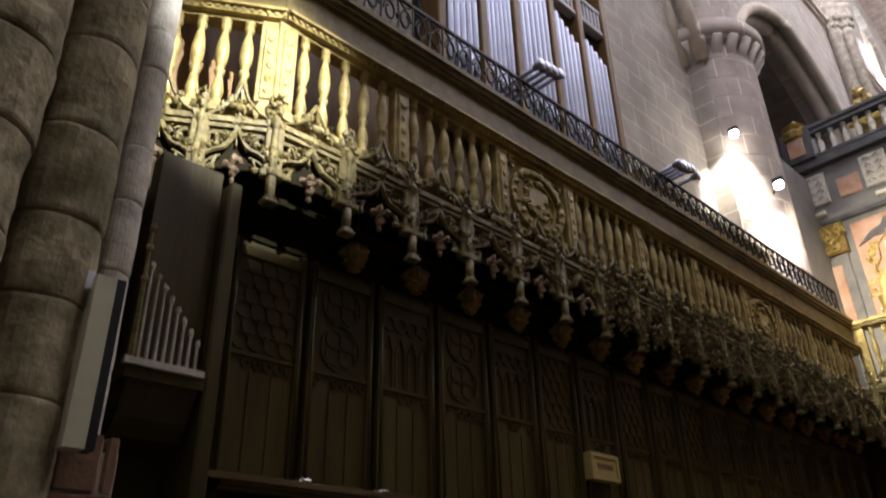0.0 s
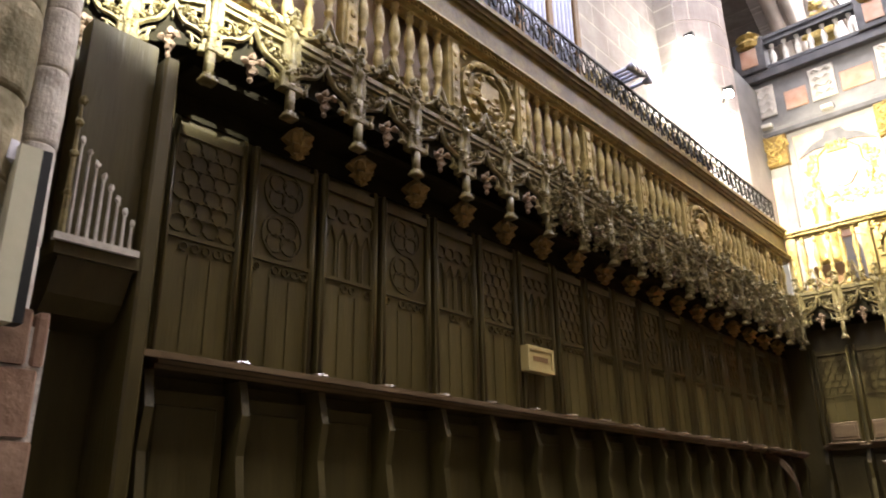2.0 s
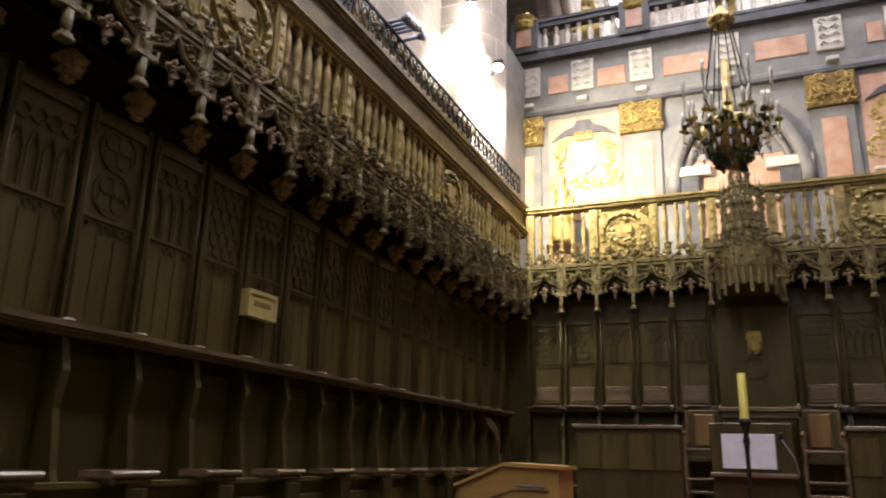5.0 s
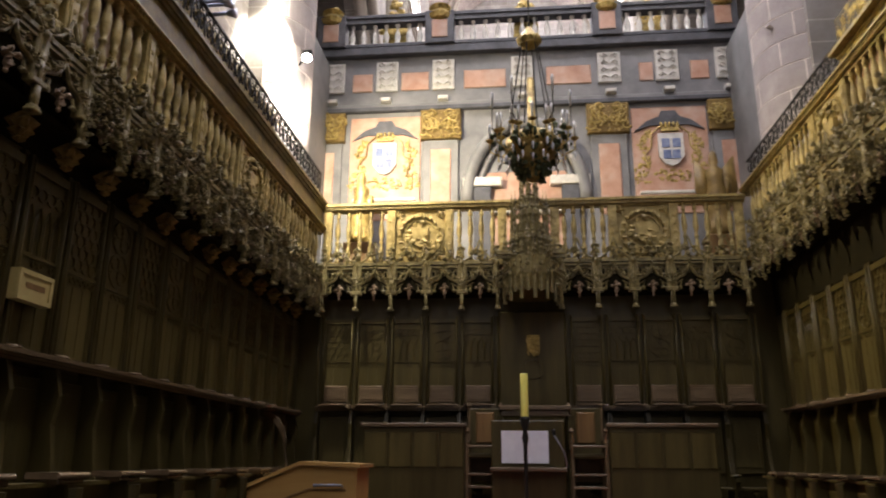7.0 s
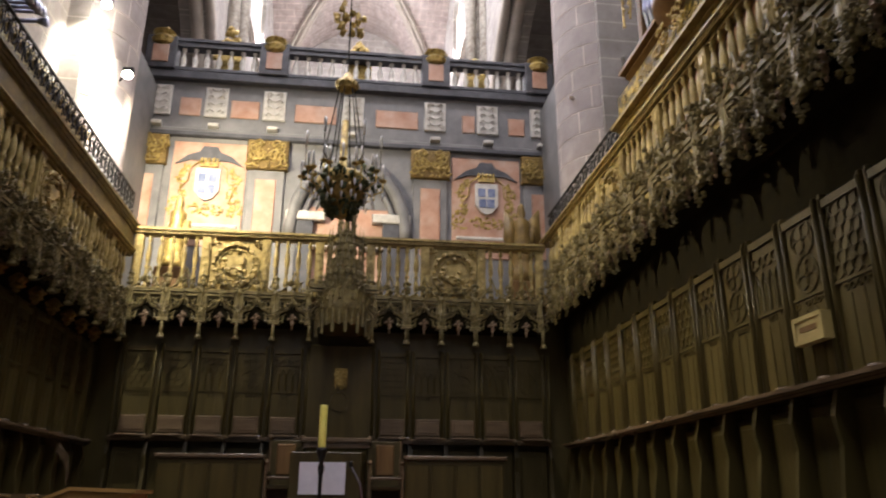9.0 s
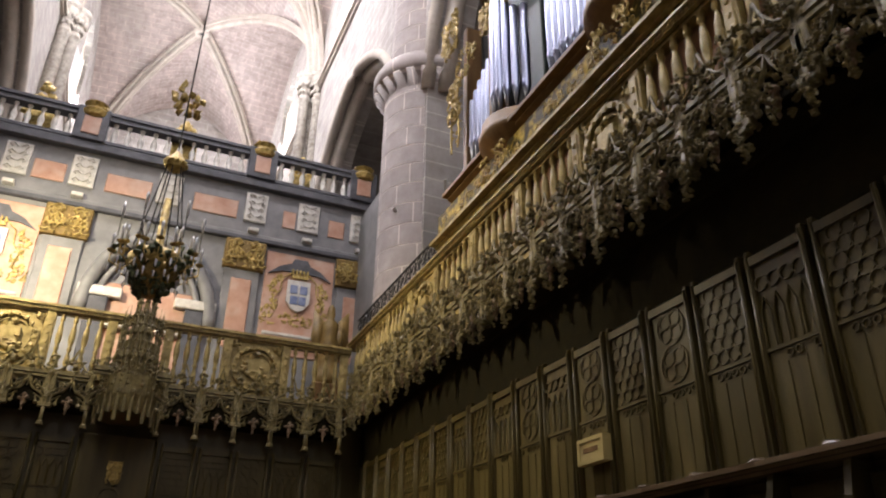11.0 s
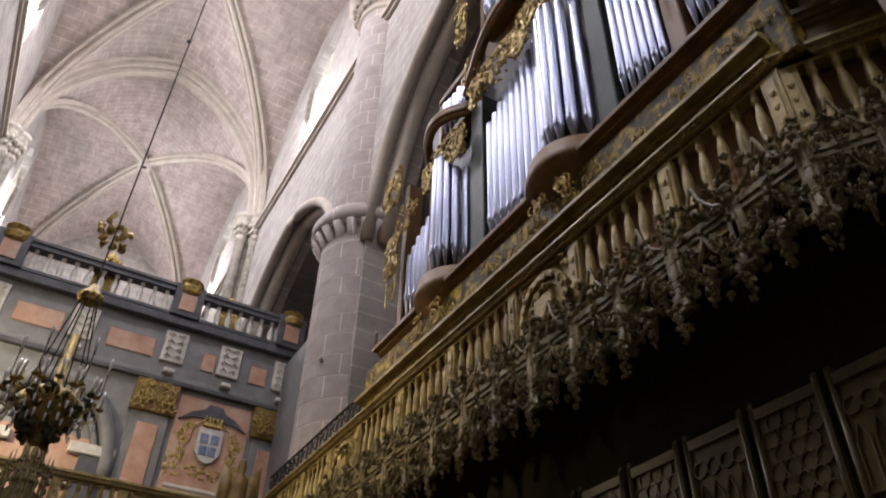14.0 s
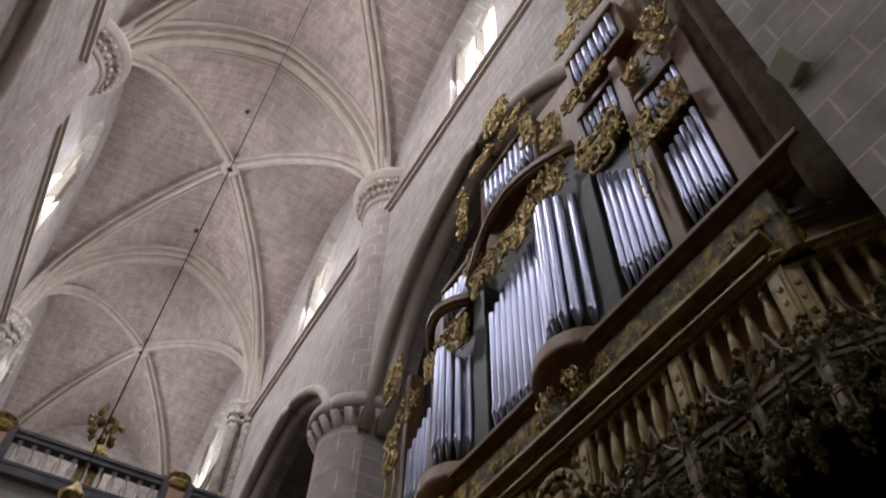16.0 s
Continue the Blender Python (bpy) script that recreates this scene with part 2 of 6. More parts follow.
def lathe(bm, prof, n=8, cx=0.0, cy=0.0, a0=0.0, a1=2 * math.pi):
    full = a1 - a0 > 6.28
    k = n if full else n + 1
    rings = [[bm.verts.new((cx + r * math.cos(a0 + (a1 - a0) * i / n), cy + r * math.sin(a0 + (a1 - a0) * i / n), z)) for i in range(k)] for r, z in prof]
    for a, b in zip(rings, rings[1:]):
        for i in range(n):
            j = (i + 1) % k
            bm.faces.new((a[i], a[j], b[j], b[i]))
    if full:
        bm.faces.new(rings[0][::-1])
        bm.faces.new(rings[-1])


def tube(bm, pts, r, n=6, taper=1.0, flat=1.0):
    pts = [Vector(p) for p in pts]
    rings = []
    for i, p in enumerate(pts):
        d = (pts[min(i + 1, len(pts) - 1)] - pts[max(i - 1, 0)]).normalized()
        s = d.cross(Vector((0, 1, 0.013))).normalized() if abs(d.y) < 0.98 else Vector((1, 0, 0))
        u = s.cross(d)
        rr = r * (1 + (taper - 1) * i / max(len(pts) - 1, 1))
        rings.append([bm.verts.new(p + rr * (math.cos(2 * math.pi * k / n) * s + flat * math.sin(2 * math.pi * k / n) * u)) for k in range(n)])
    for a, b in zip(rings, rings[1:]):
        for k in range(n):
            bm.faces.new((a[k], a[(k + 1) % n], b[(k + 1) % n], b[k]))
    bm.faces.new(rings[0][::-1])
    bm.faces.new(rings[-1])


ICO = [Vector(v).normalized() for v in ((0, 1, 1.618), (0, 1, -1.618), (0, -1, 1.618), (0, -1, -1.618), (1, 1.618, 0), (1, -1.618, 0), (-1, 1.618, 0), (-1, -1.618, 0), (1.618, 0, 1), (1.618, 0, -1), (-1.618, 0, 1), (-1.618, 0, -1))]
ICOF = [f for f in ((a, b, c) for a in range(12) for b in range(a) for c in range(b)) if all((ICO[i] - ICO[j]).length < 1.1 for i, j in ((f[0], f[1]), (f[1], f[2]), (f[2], f[0])))]
RND = random.Random(7)


def blob(bm, c, rx, ry, rz, jag=0.35):
    """A small carved lump with an uneven outline."""
    v = [bm.verts.new((c[0] + p.x * rx * k, c[1] + p.y * ry * k, c[2] + p.z * rz * k)) for p in ICO for k in (1 + RND.uniform(-jag, jag),)]
    for a, b, d in ICOF:
        n = (ICO[b] - ICO[a]).cross(ICO[d] - ICO[a])
        bm.faces.new((v[a], v[b], v[d]) if n.dot(ICO[a]) > 0 else (v[a], v[d], v[b]))


def leaf(bm, c, size, ang, y=0.0, thick=0.02):
    """A curled, carved leaf: a few lumps round a stem in the xz plane."""
    blob(bm, (c[0], y, c[1]), size * 0.5, thick * 1.4, size * 0.5, 0.4)
    for i in range(4):
        a = ang + i * math.pi / 2 + RND.uniform(-0.4, 0.4)
        blob(bm, (c[0] + 0.62 * size * math.cos(a), y - thick * RND.uniform(0, 1), c[1] + 0.62 * size * math.sin(a)), size * 0.36, thick, size * 0.36, 0.5)


def prism(bm, pts, y0, y1):
    a = [bm.verts.new((x, y0, z)) for x, z in pts]
    b = [bm.verts.new((x, y1, z)) for x, z in pts]
    bm.faces.new(a)
    bm.faces.new(b[::-1])
    n = len(pts)
    for i in range(n):
        bm.faces.new((a[i], b[i], b[(i + 1) % n], a[(i + 1) % n]))


def ring(bm, cx, cz, r, w, y0, y1, n=20):
    """A flat ring in the xz plane."""
    for i in range(n):
        a, b = 2 * math.pi * i / n, 2 * math.pi * (i + 1) / n
        q = [(cx + k * math.cos(t), cz + k * math.sin(t)) for k, t in ((r - w, a), (r, a), (r, b), (r - w, b))]
        prism(bm, q, y0, y1)


def mesh(name, fn, material, smooth=False):
    bm = bmesh.new()
    fn(bm)
    bmesh.ops.recalc_face_normals(bm, faces=bm.faces)
    me = bpy.data.meshes.new(name)
    bm.to_mesh(me)
    bm.free()
    me.materials.append(material)
    if smooth:
        for p in me.polygons:
            p.use_smooth = True
    return me


def part(name, me, parent, m=None, label=""):
    ob = new(name, me)
    ob.parent = parent
    if m is not None:
        ob.matrix_basis = m
    if label:
        ob["label"] = label
    if name in ("gilded_carving", "gilded_leaf", "leaf_garland", "foliage_crest", "foliage_mass"):
        ob["kind"] = "stuff"
    return ob


def thing(name, m, label, category, group="", kind=""):
    ob = new(name)
    ob.empty_display_size = 0.2
    ob.matrix_basis = m
    return tagged(ob, label, category, group, kind)


def solid(name, me, label, category="", kind="structure", m=None):
    ob = new(name, me)
    if m is not None:
        ob.matrix_basis = m
    return tagged(ob, label, category or name.split("_")[0], "", kind)


def T(x=0.0, y=0.0, z=0.0, s=None, rz=0.0):
    m = pose(x, y, z, 0, 0, rz)
    return m @ Matrix.Diagonal((*s, 1)) if s else m


def left(y, z=0.0, x=-4.1):
    return pose(x, y, z, 0, 0, 90)


def right(y, z=0.0, x=4.1):
    return pose(x, y, z, 0, 0, -90)


def pointed(s, c=0.3):
    R = 1 + c
    return math.sqrt(max(R * R - (abs(s) + c) ** 2, 0)) / math.sqrt(R * R - c * c)


# ---- the building ----
def floor_fn(bm):
    box(bm, -14, 14, -10, 40, -0.3, 0.0)


solid("floor", mesh("floor", floor_fn, M_FLOOR), "worn stone slab floor of the choir", "floor")

HALF, SPRING, CROWN = 4.75, 21.3, 28.0
BAYS = ((-9.0, 2.0), (2.0, 13.0), (13.0, 24.3), (24.3, 38.0))


def nave_wall(bm, s):
    """One arcade wall with a pointed arch and a clerestory window in every bay."""
    x0, x1 = (s * HALF, s * (HALF + 1.0))
    x0, x1 = min(x0, x1), max(x0, x1)

    def col(ya, yb, za0, zb0, za1, zb1):
        v = [bm.verts.new(p) for p in ((x0, ya, za0), (x1, ya, za0), (x1, yb, zb0), (x0, yb, zb0), (x0, ya, za1), (x1, ya, za1), (x1, yb, zb1), (x0, yb, zb1))]
        for f in ((3, 2, 1, 0), (4, 5, 6, 7), (0, 1, 5, 4), (1, 2, 6, 5), (2, 3, 7, 6), (3, 0, 4, 7)):
            bm.faces.new([v[i] for i in f])

    for ya, yb in BAYS:
        c, w = (ya + yb) / 2, (yb - ya) / 2 - 1.0
        arch = (lambda y: 12.0 + 5.4 * pointed((y - c) / w, 0.25) if abs(y - c) < w else 0.0)
        n = 36
        ys = [ya] + [c - w + 2 * w * i / n for i in range(n + 1)] + [yb]
        win = (lambda y: abs(y - c) < 1.25)
        for k, (p, q) in enumerate(zip(ys, ys[1:])):
            b0 = 0.0 if k in (0, n + 1) else max(arch(p + 1e-4), 12.0)
            b1 = 0.0 if k in (0, n + 1) else max(arch(q - 1e-4), 12.0)
            if win((p + q) / 2):
                col(p, q, b0, b1, 21.4, 21.4)
                h = [25.0 + 1.6 * pointed((y - c) / 1.3, 0.5) for y in (p, q)]
                col(p, q, h[0], h[1], 30.0, 30.0)
            else:
                col(p, q, b0, b1, 30.0, 30.0)
    bmesh.ops.remove_doubles(bm, verts=bm.verts, dist=0.0005)


for nm, s in (("wall_west_aisle", -1), ("wall_east_aisle", 1)):
    solid(nm, mesh(nm, lambda bm: nave_wall(bm, s), M_STONE), "grey ashlar nave wall with pointed arches and windows", "wall")
    # aisle behind the arches
    solid(nm + "_outer", mesh(nm + "_outer", lambda bm: box(bm, *sorted((s * 9.0, s * 9.6)), -10, 40, 0, 30), M_STONE), "plain ashlar outer aisle wall", "wall")
    solid("ceiling_aisle", mesh("ceiling_aisle", lambda bm: box(bm, *sorted((s * 5.76, s * 9.0)), -9, 38, 18.2, 18.6), M_STONE), "plain stone aisle ceiling", "ceiling")
solid("wall_back", mesh("wall_back", lambda bm: box(bm, -9.6, 9.6, -9.7, -9.0, 0, 30), M_STONEX), "plain ashlar wall closing the nave", "wall")
solid("wall_far", mesh("wall_far", lambda bm: box(bm, -9.6, 9.6, 38.0, 38.7, 0, 30), M_STONEX), "plain ashlar wall at the far nave end", "wall")


def vault_fn(ya, yb):
    def fn(bm):
        nx, ny = 32, 32
        c, w = (ya + yb) / 2, (yb - ya) / 2
        g = []
        for i in range(nx + 1):
            u = -1 + 2 * i / nx
            row = []
            for j in range(ny + 1):
                v = -1 + 2 * j / ny
                h = max(pointed(u, 0.25), pointed(v, 0.25))
                row.append(bm.verts.new((u * HALF, c + v * w, SPRING + (CROWN - SPRING) * h + 0.25 * (1 - max(abs(u), abs(v))))))
            g.append(row)
        for i in range(nx):
            for j in range(ny):
                bm.faces.new((g[i][j], g[i + 1][j], g[i + 1][j + 1], g[i][j + 1]))
    return fn


def sweep(bm, pts, side, prof):
    """A moulding drawn along pts; prof = (sideways, inwards) pairs."""
    pts = [Vector(p) for p in pts]
    sd = Vector(side).normalized()
    rings = []
    for i, p in enumerate(pts):
        d = (pts[min(i + 1, len(pts) - 1)] - pts[max(i - 1, 0)]).normalized()
        n = d.cross(sd)
        n = n if n.z < 0 else -n
        rings.append([bm.verts.new(p + sd * a + n * b) for a, b in prof])
    for a, b in zip(rings, rings[1:]):
        for k in range(len(prof)):
            j = (k + 1) % len(prof)
            bm.faces.new((a[k], a[j], b[j], b[k]))


RIBPROF = [(-0.27, -0.1), (-0.27, 0.12), (-0.2, 0.15), (-0.15, 0.12), (-0.13, 0.06), (-0.1, 0.06), (-0.09, 0.22), (-0.04, 0.28), (0.04, 0.28), (0.09, 0.22), (0.1, 0.06), (0.13, 0.06), (0.15, 0.12), (0.2, 0.15), (0.27, 0.12), (0.27, -0.1)]
ARCHPROF = [(-0.62, -0.1), (-0.62, 0.1), (-0.55, 0.14), (-0.48, 0.1), (-0.46, 0.04), (-0.38, 0.04), (-0.37, 0.26), (-0.3, 0.3), (-0.24, 0.26), (-0.22, 0.2), (-0.15, 0.2), (-0.13, 0.42), (0.13, 0.42), (0.15, 0.2), (0.22, 0.2), (0.24, 0.26), (0.3, 0.3), (0.37, 0.26), (0.38, 0.04), (0.46, 0.04), (0.48, 0.1), (0.55, 0.14), (0.62, 0.1), (0.62, -0.1)]
HOLES = ((-0.37, 15.86), (-0.14, 22.5), (1.1, 17.2))


def vz(u):
    return SPRING + (CROWN - SPRING) * pointed(u, 0.25)


for k, (ya, yb) in enumerate(BAYS):
    c, w = (ya + yb) / 2, (yb - ya) / 2
    solid("ceiling", mesh("ceiling", vault_fn(ya, yb), M_VAULT, True), "rubble-coursed stone rib vault, stained grey and pink", "ceiling")
    for sg in (-1, 1):
        def rib(bm):
            pts = [(u * HALF, c + sg * u * w, vz(u) + 0.02 + 0.22 * (1 - abs(u))) for u in [-1 + 2 * i / 48 for i in range(49)]]
            sweep(bm, pts, (w, -sg * HALF, 0), RIBPROF)
        solid("vault_rib", mesh("vault_rib", rib, M_RIB), "moulded diagonal stone vault rib", "rib")

    def boss(bm):
        lathe(bm, [(0.13, CROWN + 0.1), (0.13, CROWN - 0.12), (0.2, CROWN - 0.17), (0.33, CROWN - 0.14), (0.4, CROWN), (0.4, CROWN + 0.24)], 20, 0, c)
    solid("vault_boss", mesh("vault_boss", boss, M_RIB, True), "round carved stone vault boss", "boss")
    # solid black disc paints the shade inside the boss's eye
    solid("boss_hole", mesh("boss_hole", lambda bm: lathe(bm, [(0.02, -0.02), (0.18, 0.0), (0.18, 0.05)], 14), M_BLACK), "dark open eye of the vault boss", "hole", "structure", T(0, c, CROWN - 0.07))
for x, y in HOLES:
    # each hole is a black disc, its inner shade put into the colour
    solid("rope_hole", mesh("rope_hole", lambda bm: lathe(bm, [(0.09, -0.06), (0.1, 0.0), (0.1, 0.1)], 12), M_BLACK), "small dark rope hole in the vault", "hole", "structure", T(x, y, CROWN + 0.06))
for y in (2.0, 13.0, 24.3):
    def trans(bm):
        sweep(bm, [(u * HALF, y, vz(u) + 0.02) for u in [-1 + 2 * i / 48 for i in range(49)]], (0, 1, 0), ARCHPROF)
    solid("transverse_arch", mesh("transverse_arch", trans, M_RIB), "moulded transverse stone arch of the vault", "arch")
for s in (-1, 1):
    def course(bm):
        for z, d in ((20.45, 0.1), (20.57, 0.2), (20.7, 0.14)):
            box(bm, *sorted((s * HALF, s * (HALF - d))), -9, 38, z, z + 0.12)
    solid("string_course_trim", mesh("string_course_trim", course, M_RIB), "moulded stone string course under the windows", "trim")
    for ya, yb in BAYS:
        c, w = (ya + yb) / 2, (yb - ya) / 2 - 1.0

        def hood(bm):
            pts = [(s * (HALF + 0.02), c + v * (w + 0.02), 12.0 + 5.4 * pointed(v, 0.25)) for v in [-1 + 2 * i / 36 for i in range(37)]]
            tube(bm, pts, 0.16, 8)
            pts = [(s * (HALF + 0.45), c + v * (w - 0.05), 11.98 + 5.36 * pointed(v, 0.25)) for v in [-1 + 2 * i / 36 for i in range(37)]]
            tube(bm, pts, 0.22, 8)
        solid("arch_moulding", mesh("arch_moulding", hood, M_RIB, True), "rounded stone moulding round an arcade arch", "trim")
        # clerestory window: frame, lancets, quatrefoil and daylit glass
        win = thing("window_1", T(s * (HALF + 0.3), c, 21.4), "twin-lancet stone clerestory window, bright with daylight", "window", "clerestory windows", "structure")

        def tracery(bm):
            for y in (-1.18, -0.06, 1.06):
                box(bm, -0.15, 0.15, y, y + 0.12, 0, 3.9)
            for cc in (-0.6, 0.6):
                tube(bm, [(0, cc + 0.55 * math.cos(a), 3.6 + 0.8 * pointed(math.cos(a), 0.4)) for a in [math.pi * i / 16 for i in range(17)]], 0.09, 6)
            tube(bm, [(0, 0.36 * math.cos(a), 4.45 + 0.36 * math.sin(a)) for a in [2 * math.pi * i / 20 for i in range(21)]], 0.07, 6)
            box(bm, -0.25, 0.2, -1.25, 1.25, -0.12, 0.0)
        part("window_frame", mesh("window_frame", tracery, M_RIB), win)

        def pane(bm):
            box(bm, 0.0, 0.03, -1.24, 1.24, 0.0, 5.3)
        part("pane", mesh("pane", pane, M_PANE), win, T(s * 0.2, 0, 0), "bright pale glass")


def pier(x, y, name="pier"):
    """A round stone pier of drum courses, with a corbelled ring and an upper capital."""
    s = 1 if x > 0 else -1
    th = thing("stone_pier", T(x, y, 0), "round grey-pink ashlar pier with corbelled ring capital", "pier", "nave piers", "structure")

    def drum(bm):
        lathe(bm, [(0.985, 0.0), (0.995, 0.008), (0.995, 0.472), (0.985, 0.48)], 56)
    dm = mesh("stone_course", drum, M_PIER)
    for k in range(11, 26):
        part("stone_course", dm, th, T(0, 0, 0.48 * k, None, 17.0 * k % 40))
    part("stone_course", dm, th, T(0, 0, 12.3, (0.93, 0.93, 1.5)))

    def udrum(bm):
        lathe(bm, [(0.875, 0.0), (0.885, 0.008), (0.885, 0.472), (0.875, 0.48)], 56)
    um = mesh("upper_stone_course", udrum, M_PIER)
    for k in range(17):
        part("stone_course", um, th, T(0, 0, 13.1 + 0.48 * k, None, 23.0 * k % 40))

    def corb(bm):
        lathe(bm, [(0.95, 11.9), (1.0, 12.0), (1.0, 12.06), (0.95, 12.1), (1.0, 12.42), (1.22, 12.5), (1.28, 12.58), (1.28, 12.8), (1.2, 12.86), (1.2, 12.95), (0.85, 13.15)], 40)
        for i in range(22):
            a = 2 * math.pi * i / 22
            m = Matrix.Rotation(a, 4, "Z")
            q = [m @ Vector(p) for p in ((0.96, -0.1, 12.12), (0.96, 0.1, 12.12), (1.24, 0.09, 12.48), (1.24, -0.09, 12.48), (0.96, -0.1, 12.5), (0.96, 0.1, 12.5))]
            v = [bm.verts.new(p) for p in q]
            for f in ((0, 1, 2, 3), (0, 3, 4), (1, 5, 2), (3, 2, 5, 4)):
                bm.faces.new([v[i] for i in f])
    part("corbel_ring", mesh("corbel_ring", corb, M_PIER, True), th, None, "corbelled stone ring")

    def put_hole(bm):
        box(bm, -0.14, 0.14, -0.03, 0.03, -0.07, 0.07)
    # a black block with the hole's shade as its colour
    part("putlog_hole", mesh("putlog_hole", put_hole, M_BLACK), th, T(-s * 0.5, -0.66, 13.5, None, -s * 37), "dark square hole")

    def cap(bm):
        lathe(bm, [(0.88, 21.1), (0.97, 21.16), (0.97, 21.24), (0.92, 21.3), (1.0, 21.7), (1.22, 21.95), (1.3, 22.0), (1.3, 22.1), (1.36, 22.14), (1.36, 22.3), (1.1, 22.4), (0.6, 22.7)], 48)
        for i in range(30):
            a = 2 * math.pi * i / 30
            blob(bm, (1.02 * math.cos(a), 1.02 * math.sin(a), 21.5), 0.08, 0.08, 0.16, 0.25)
            blob(bm, (1.16 * math.cos(a + 0.1), 1.16 * math.sin(a + 0.1), 21.78), 0.09, 0.09, 0.13, 0.3)
    part("leaf_capital", mesh("leaf_capital", cap, M_RIB, True), th, None, "leaf-carved capital")
    return th


for x in (-5.15, 5.15):
    pier(x, 13.0)
    # clustered shafts of the farther piers
    for y in (24.3, 37.5, 1.6):
        cl = thing("clustered_shaft_pier", T(x - math.copysign(0.5, x), y, 0), "cluster of pale stone shafts with leaf capitals", "pier", "nave piers", "structure")
        for dx, dy, r in ((0.0, 0.0, 0.3), (0.1, -0.55, 0.22), (0.1, 0.55, 0.22), (-math.copysign(0.42, x), -0.3, 0.2)):
            def shaft(bm):
                lathe(bm, [(r, 7.0 if y < 3 else 0.0), (r, 19.9), (r + 0.05, 19.95), (r + 0.05, 20.03), (r, 20.08), (r * 1.1, 20.4), (r * 1.6, 20.8), (r * 1.7, 20.9), (r * 1.7, 21.0), (r * 1.95, 21.04), (r * 1.95, 21.2)], 16)
                for i in range(10):
                    a = i * 0.628
                    blob(bm, (r * 1.25 * math.cos(a), r * 1.25 * math.sin(a), 20.3), 0.07, 0.07, 0.13, 0.3)
                    blob(bm, (r * 1.5 * math.cos(a + 0.3), r * 1.5 * math.sin(a + 0.3), 20.62), 0.08, 0.08, 0.14, 0.3)
            part("shaft", mesh("shaft", shaft, M_PALE, True), cl, T(dx, dy, 0))

# ---- choir enclosure: platform, backs, ledges, galleries ----
Y0, Y1 = 1.34, 14.4


def platform(bm):
    for s in (-1, 1):
        box(bm, *sorted((s * 3.3, s * 4.72)), 1.2, 15.0, 0, 0.62)
        box(bm, *sorted((s * 2.85, s * 3.3)), 1.2, 13.2, 0, 0.2)
    box(bm, -3.3, 3.3, 13.2, 15.0, 0, 0.62)


solid("choir_platform", mesh("choir_platform", platform, M_DARK), "dark wooden raised platform under the upper stalls", "platform")


for nm, q in (("wall_stall_back_left", (-4.72, -4.56, 1.3, 14.75)), ("wall_stall_back_right", (4.56, 4.72, 1.3, 14.75)), ("wall_stall_back_end", (-4.56, 4.56, 14.6, 14.75))):
    solid(nm, mesh(nm, lambda bm: box(bm, *q, 0.62, 5.1), M_DARK), "dark walnut backing of the choir stalls", "wall")


def gallery(bm):
    for s in (-1, 1):
        z = 4.88 if s < 0 else 5.24
        box(bm, *sorted((s * 4.14, s * 4.73)), 2.06, 14.9, z, z + 0.12)
        box(bm, *sorted((s * 4.73, s * 5.0)), 1.1, 14.9, 5.0, 7.2)
        v = [bm.verts.new((s * x, y, z)) for z in (z, z + 0.12) for x, y in ((4.15, 2.06), (4.73, 2.06), (4.73, 1.08))]
        for f in ((2, 1, 0), (3, 4, 5), (0, 1, 4, 3), (1, 2, 5, 4), (2, 0, 3, 5)):
            bm.faces.new([v[i] for i in f])
    box(bm, -4.14, 4.14, 14.32, 16.4, 5.12, 5.24)


solid("gallery_floor", mesh("gallery_floor", gallery, M_CASE), "brown wooden gallery floor above the stall canopies", "floor")


# boards added to stop stray floodlight; their near-black colour paints the shade
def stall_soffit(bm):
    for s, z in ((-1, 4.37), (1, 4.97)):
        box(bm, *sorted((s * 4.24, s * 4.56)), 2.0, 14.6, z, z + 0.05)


solid("ceiling_stalls", mesh("ceiling_stalls", stall_soffit, M_RECESS_SHADE), "added soffit boards, near-black to paint shade behind the canopies", "ceiling")


# the deep shade above the panels is painted as near-black boards
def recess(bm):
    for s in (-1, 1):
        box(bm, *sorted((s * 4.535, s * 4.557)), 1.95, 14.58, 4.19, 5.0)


solid("wall_canopy_recess", mesh("wall_canopy_recess", recess, M_RECESS_SHADE), "boards painted near-black as the shade behind the canopies", "wall")


def cornice_profile(bm, x0, x1, z, d):
    """Stacked mouldings running along local x, front towards local -y."""
    for a, b, o in ((0.0, 0.04, 0.0), (0.04, 0.1, 0.035), (0.1, 0.13, 0.06), (0.13, 0.16, 0.045)):
        box(bm, x0, x1, -o * d, 0.12, z + a, z + b)


BAY = 0.665


# one baluster of turned, gilded wood
def baluster_fn(bm):
    lathe(bm, [(0.034, 0.0), (0.05, 0.02), (0.05, 0.06), (0.028, 0.08), (0.045, 0.13), (0.05, 0.2), (0.036, 0.3), (0.024, 0.37), (0.042, 0.4), (0.042, 0.43), (0.026, 0.46), (0.05, 0.56), (0.054, 0.66), (0.044, 0.78), (0.026, 0.88), (0.024, 0.92), (0.042, 0.94), (0.042, 0.98), (0.03, 1.0), (0.044, 1.04), (0.044, 1.06)], 10)


BALUSTER = mesh("baluster", baluster_fn, M_BAL, True)


def post_fn(bm):
    cham(bm, -0.085, 0.085, -0.05, 0.05, 0.0, 1.06, 0.008)
    cham(bm, -0.05, 0.05, -0.066, -0.05, 0.1, 0.96, 0.006)
    for z in (0.2, 0.34, 0.5, 0.66, 0.82):
        blob(bm, (0, -0.07, z), 0.035, 0.015, 0.05, 0.3)


POST = mesh("post", post_fn, M_BAL)


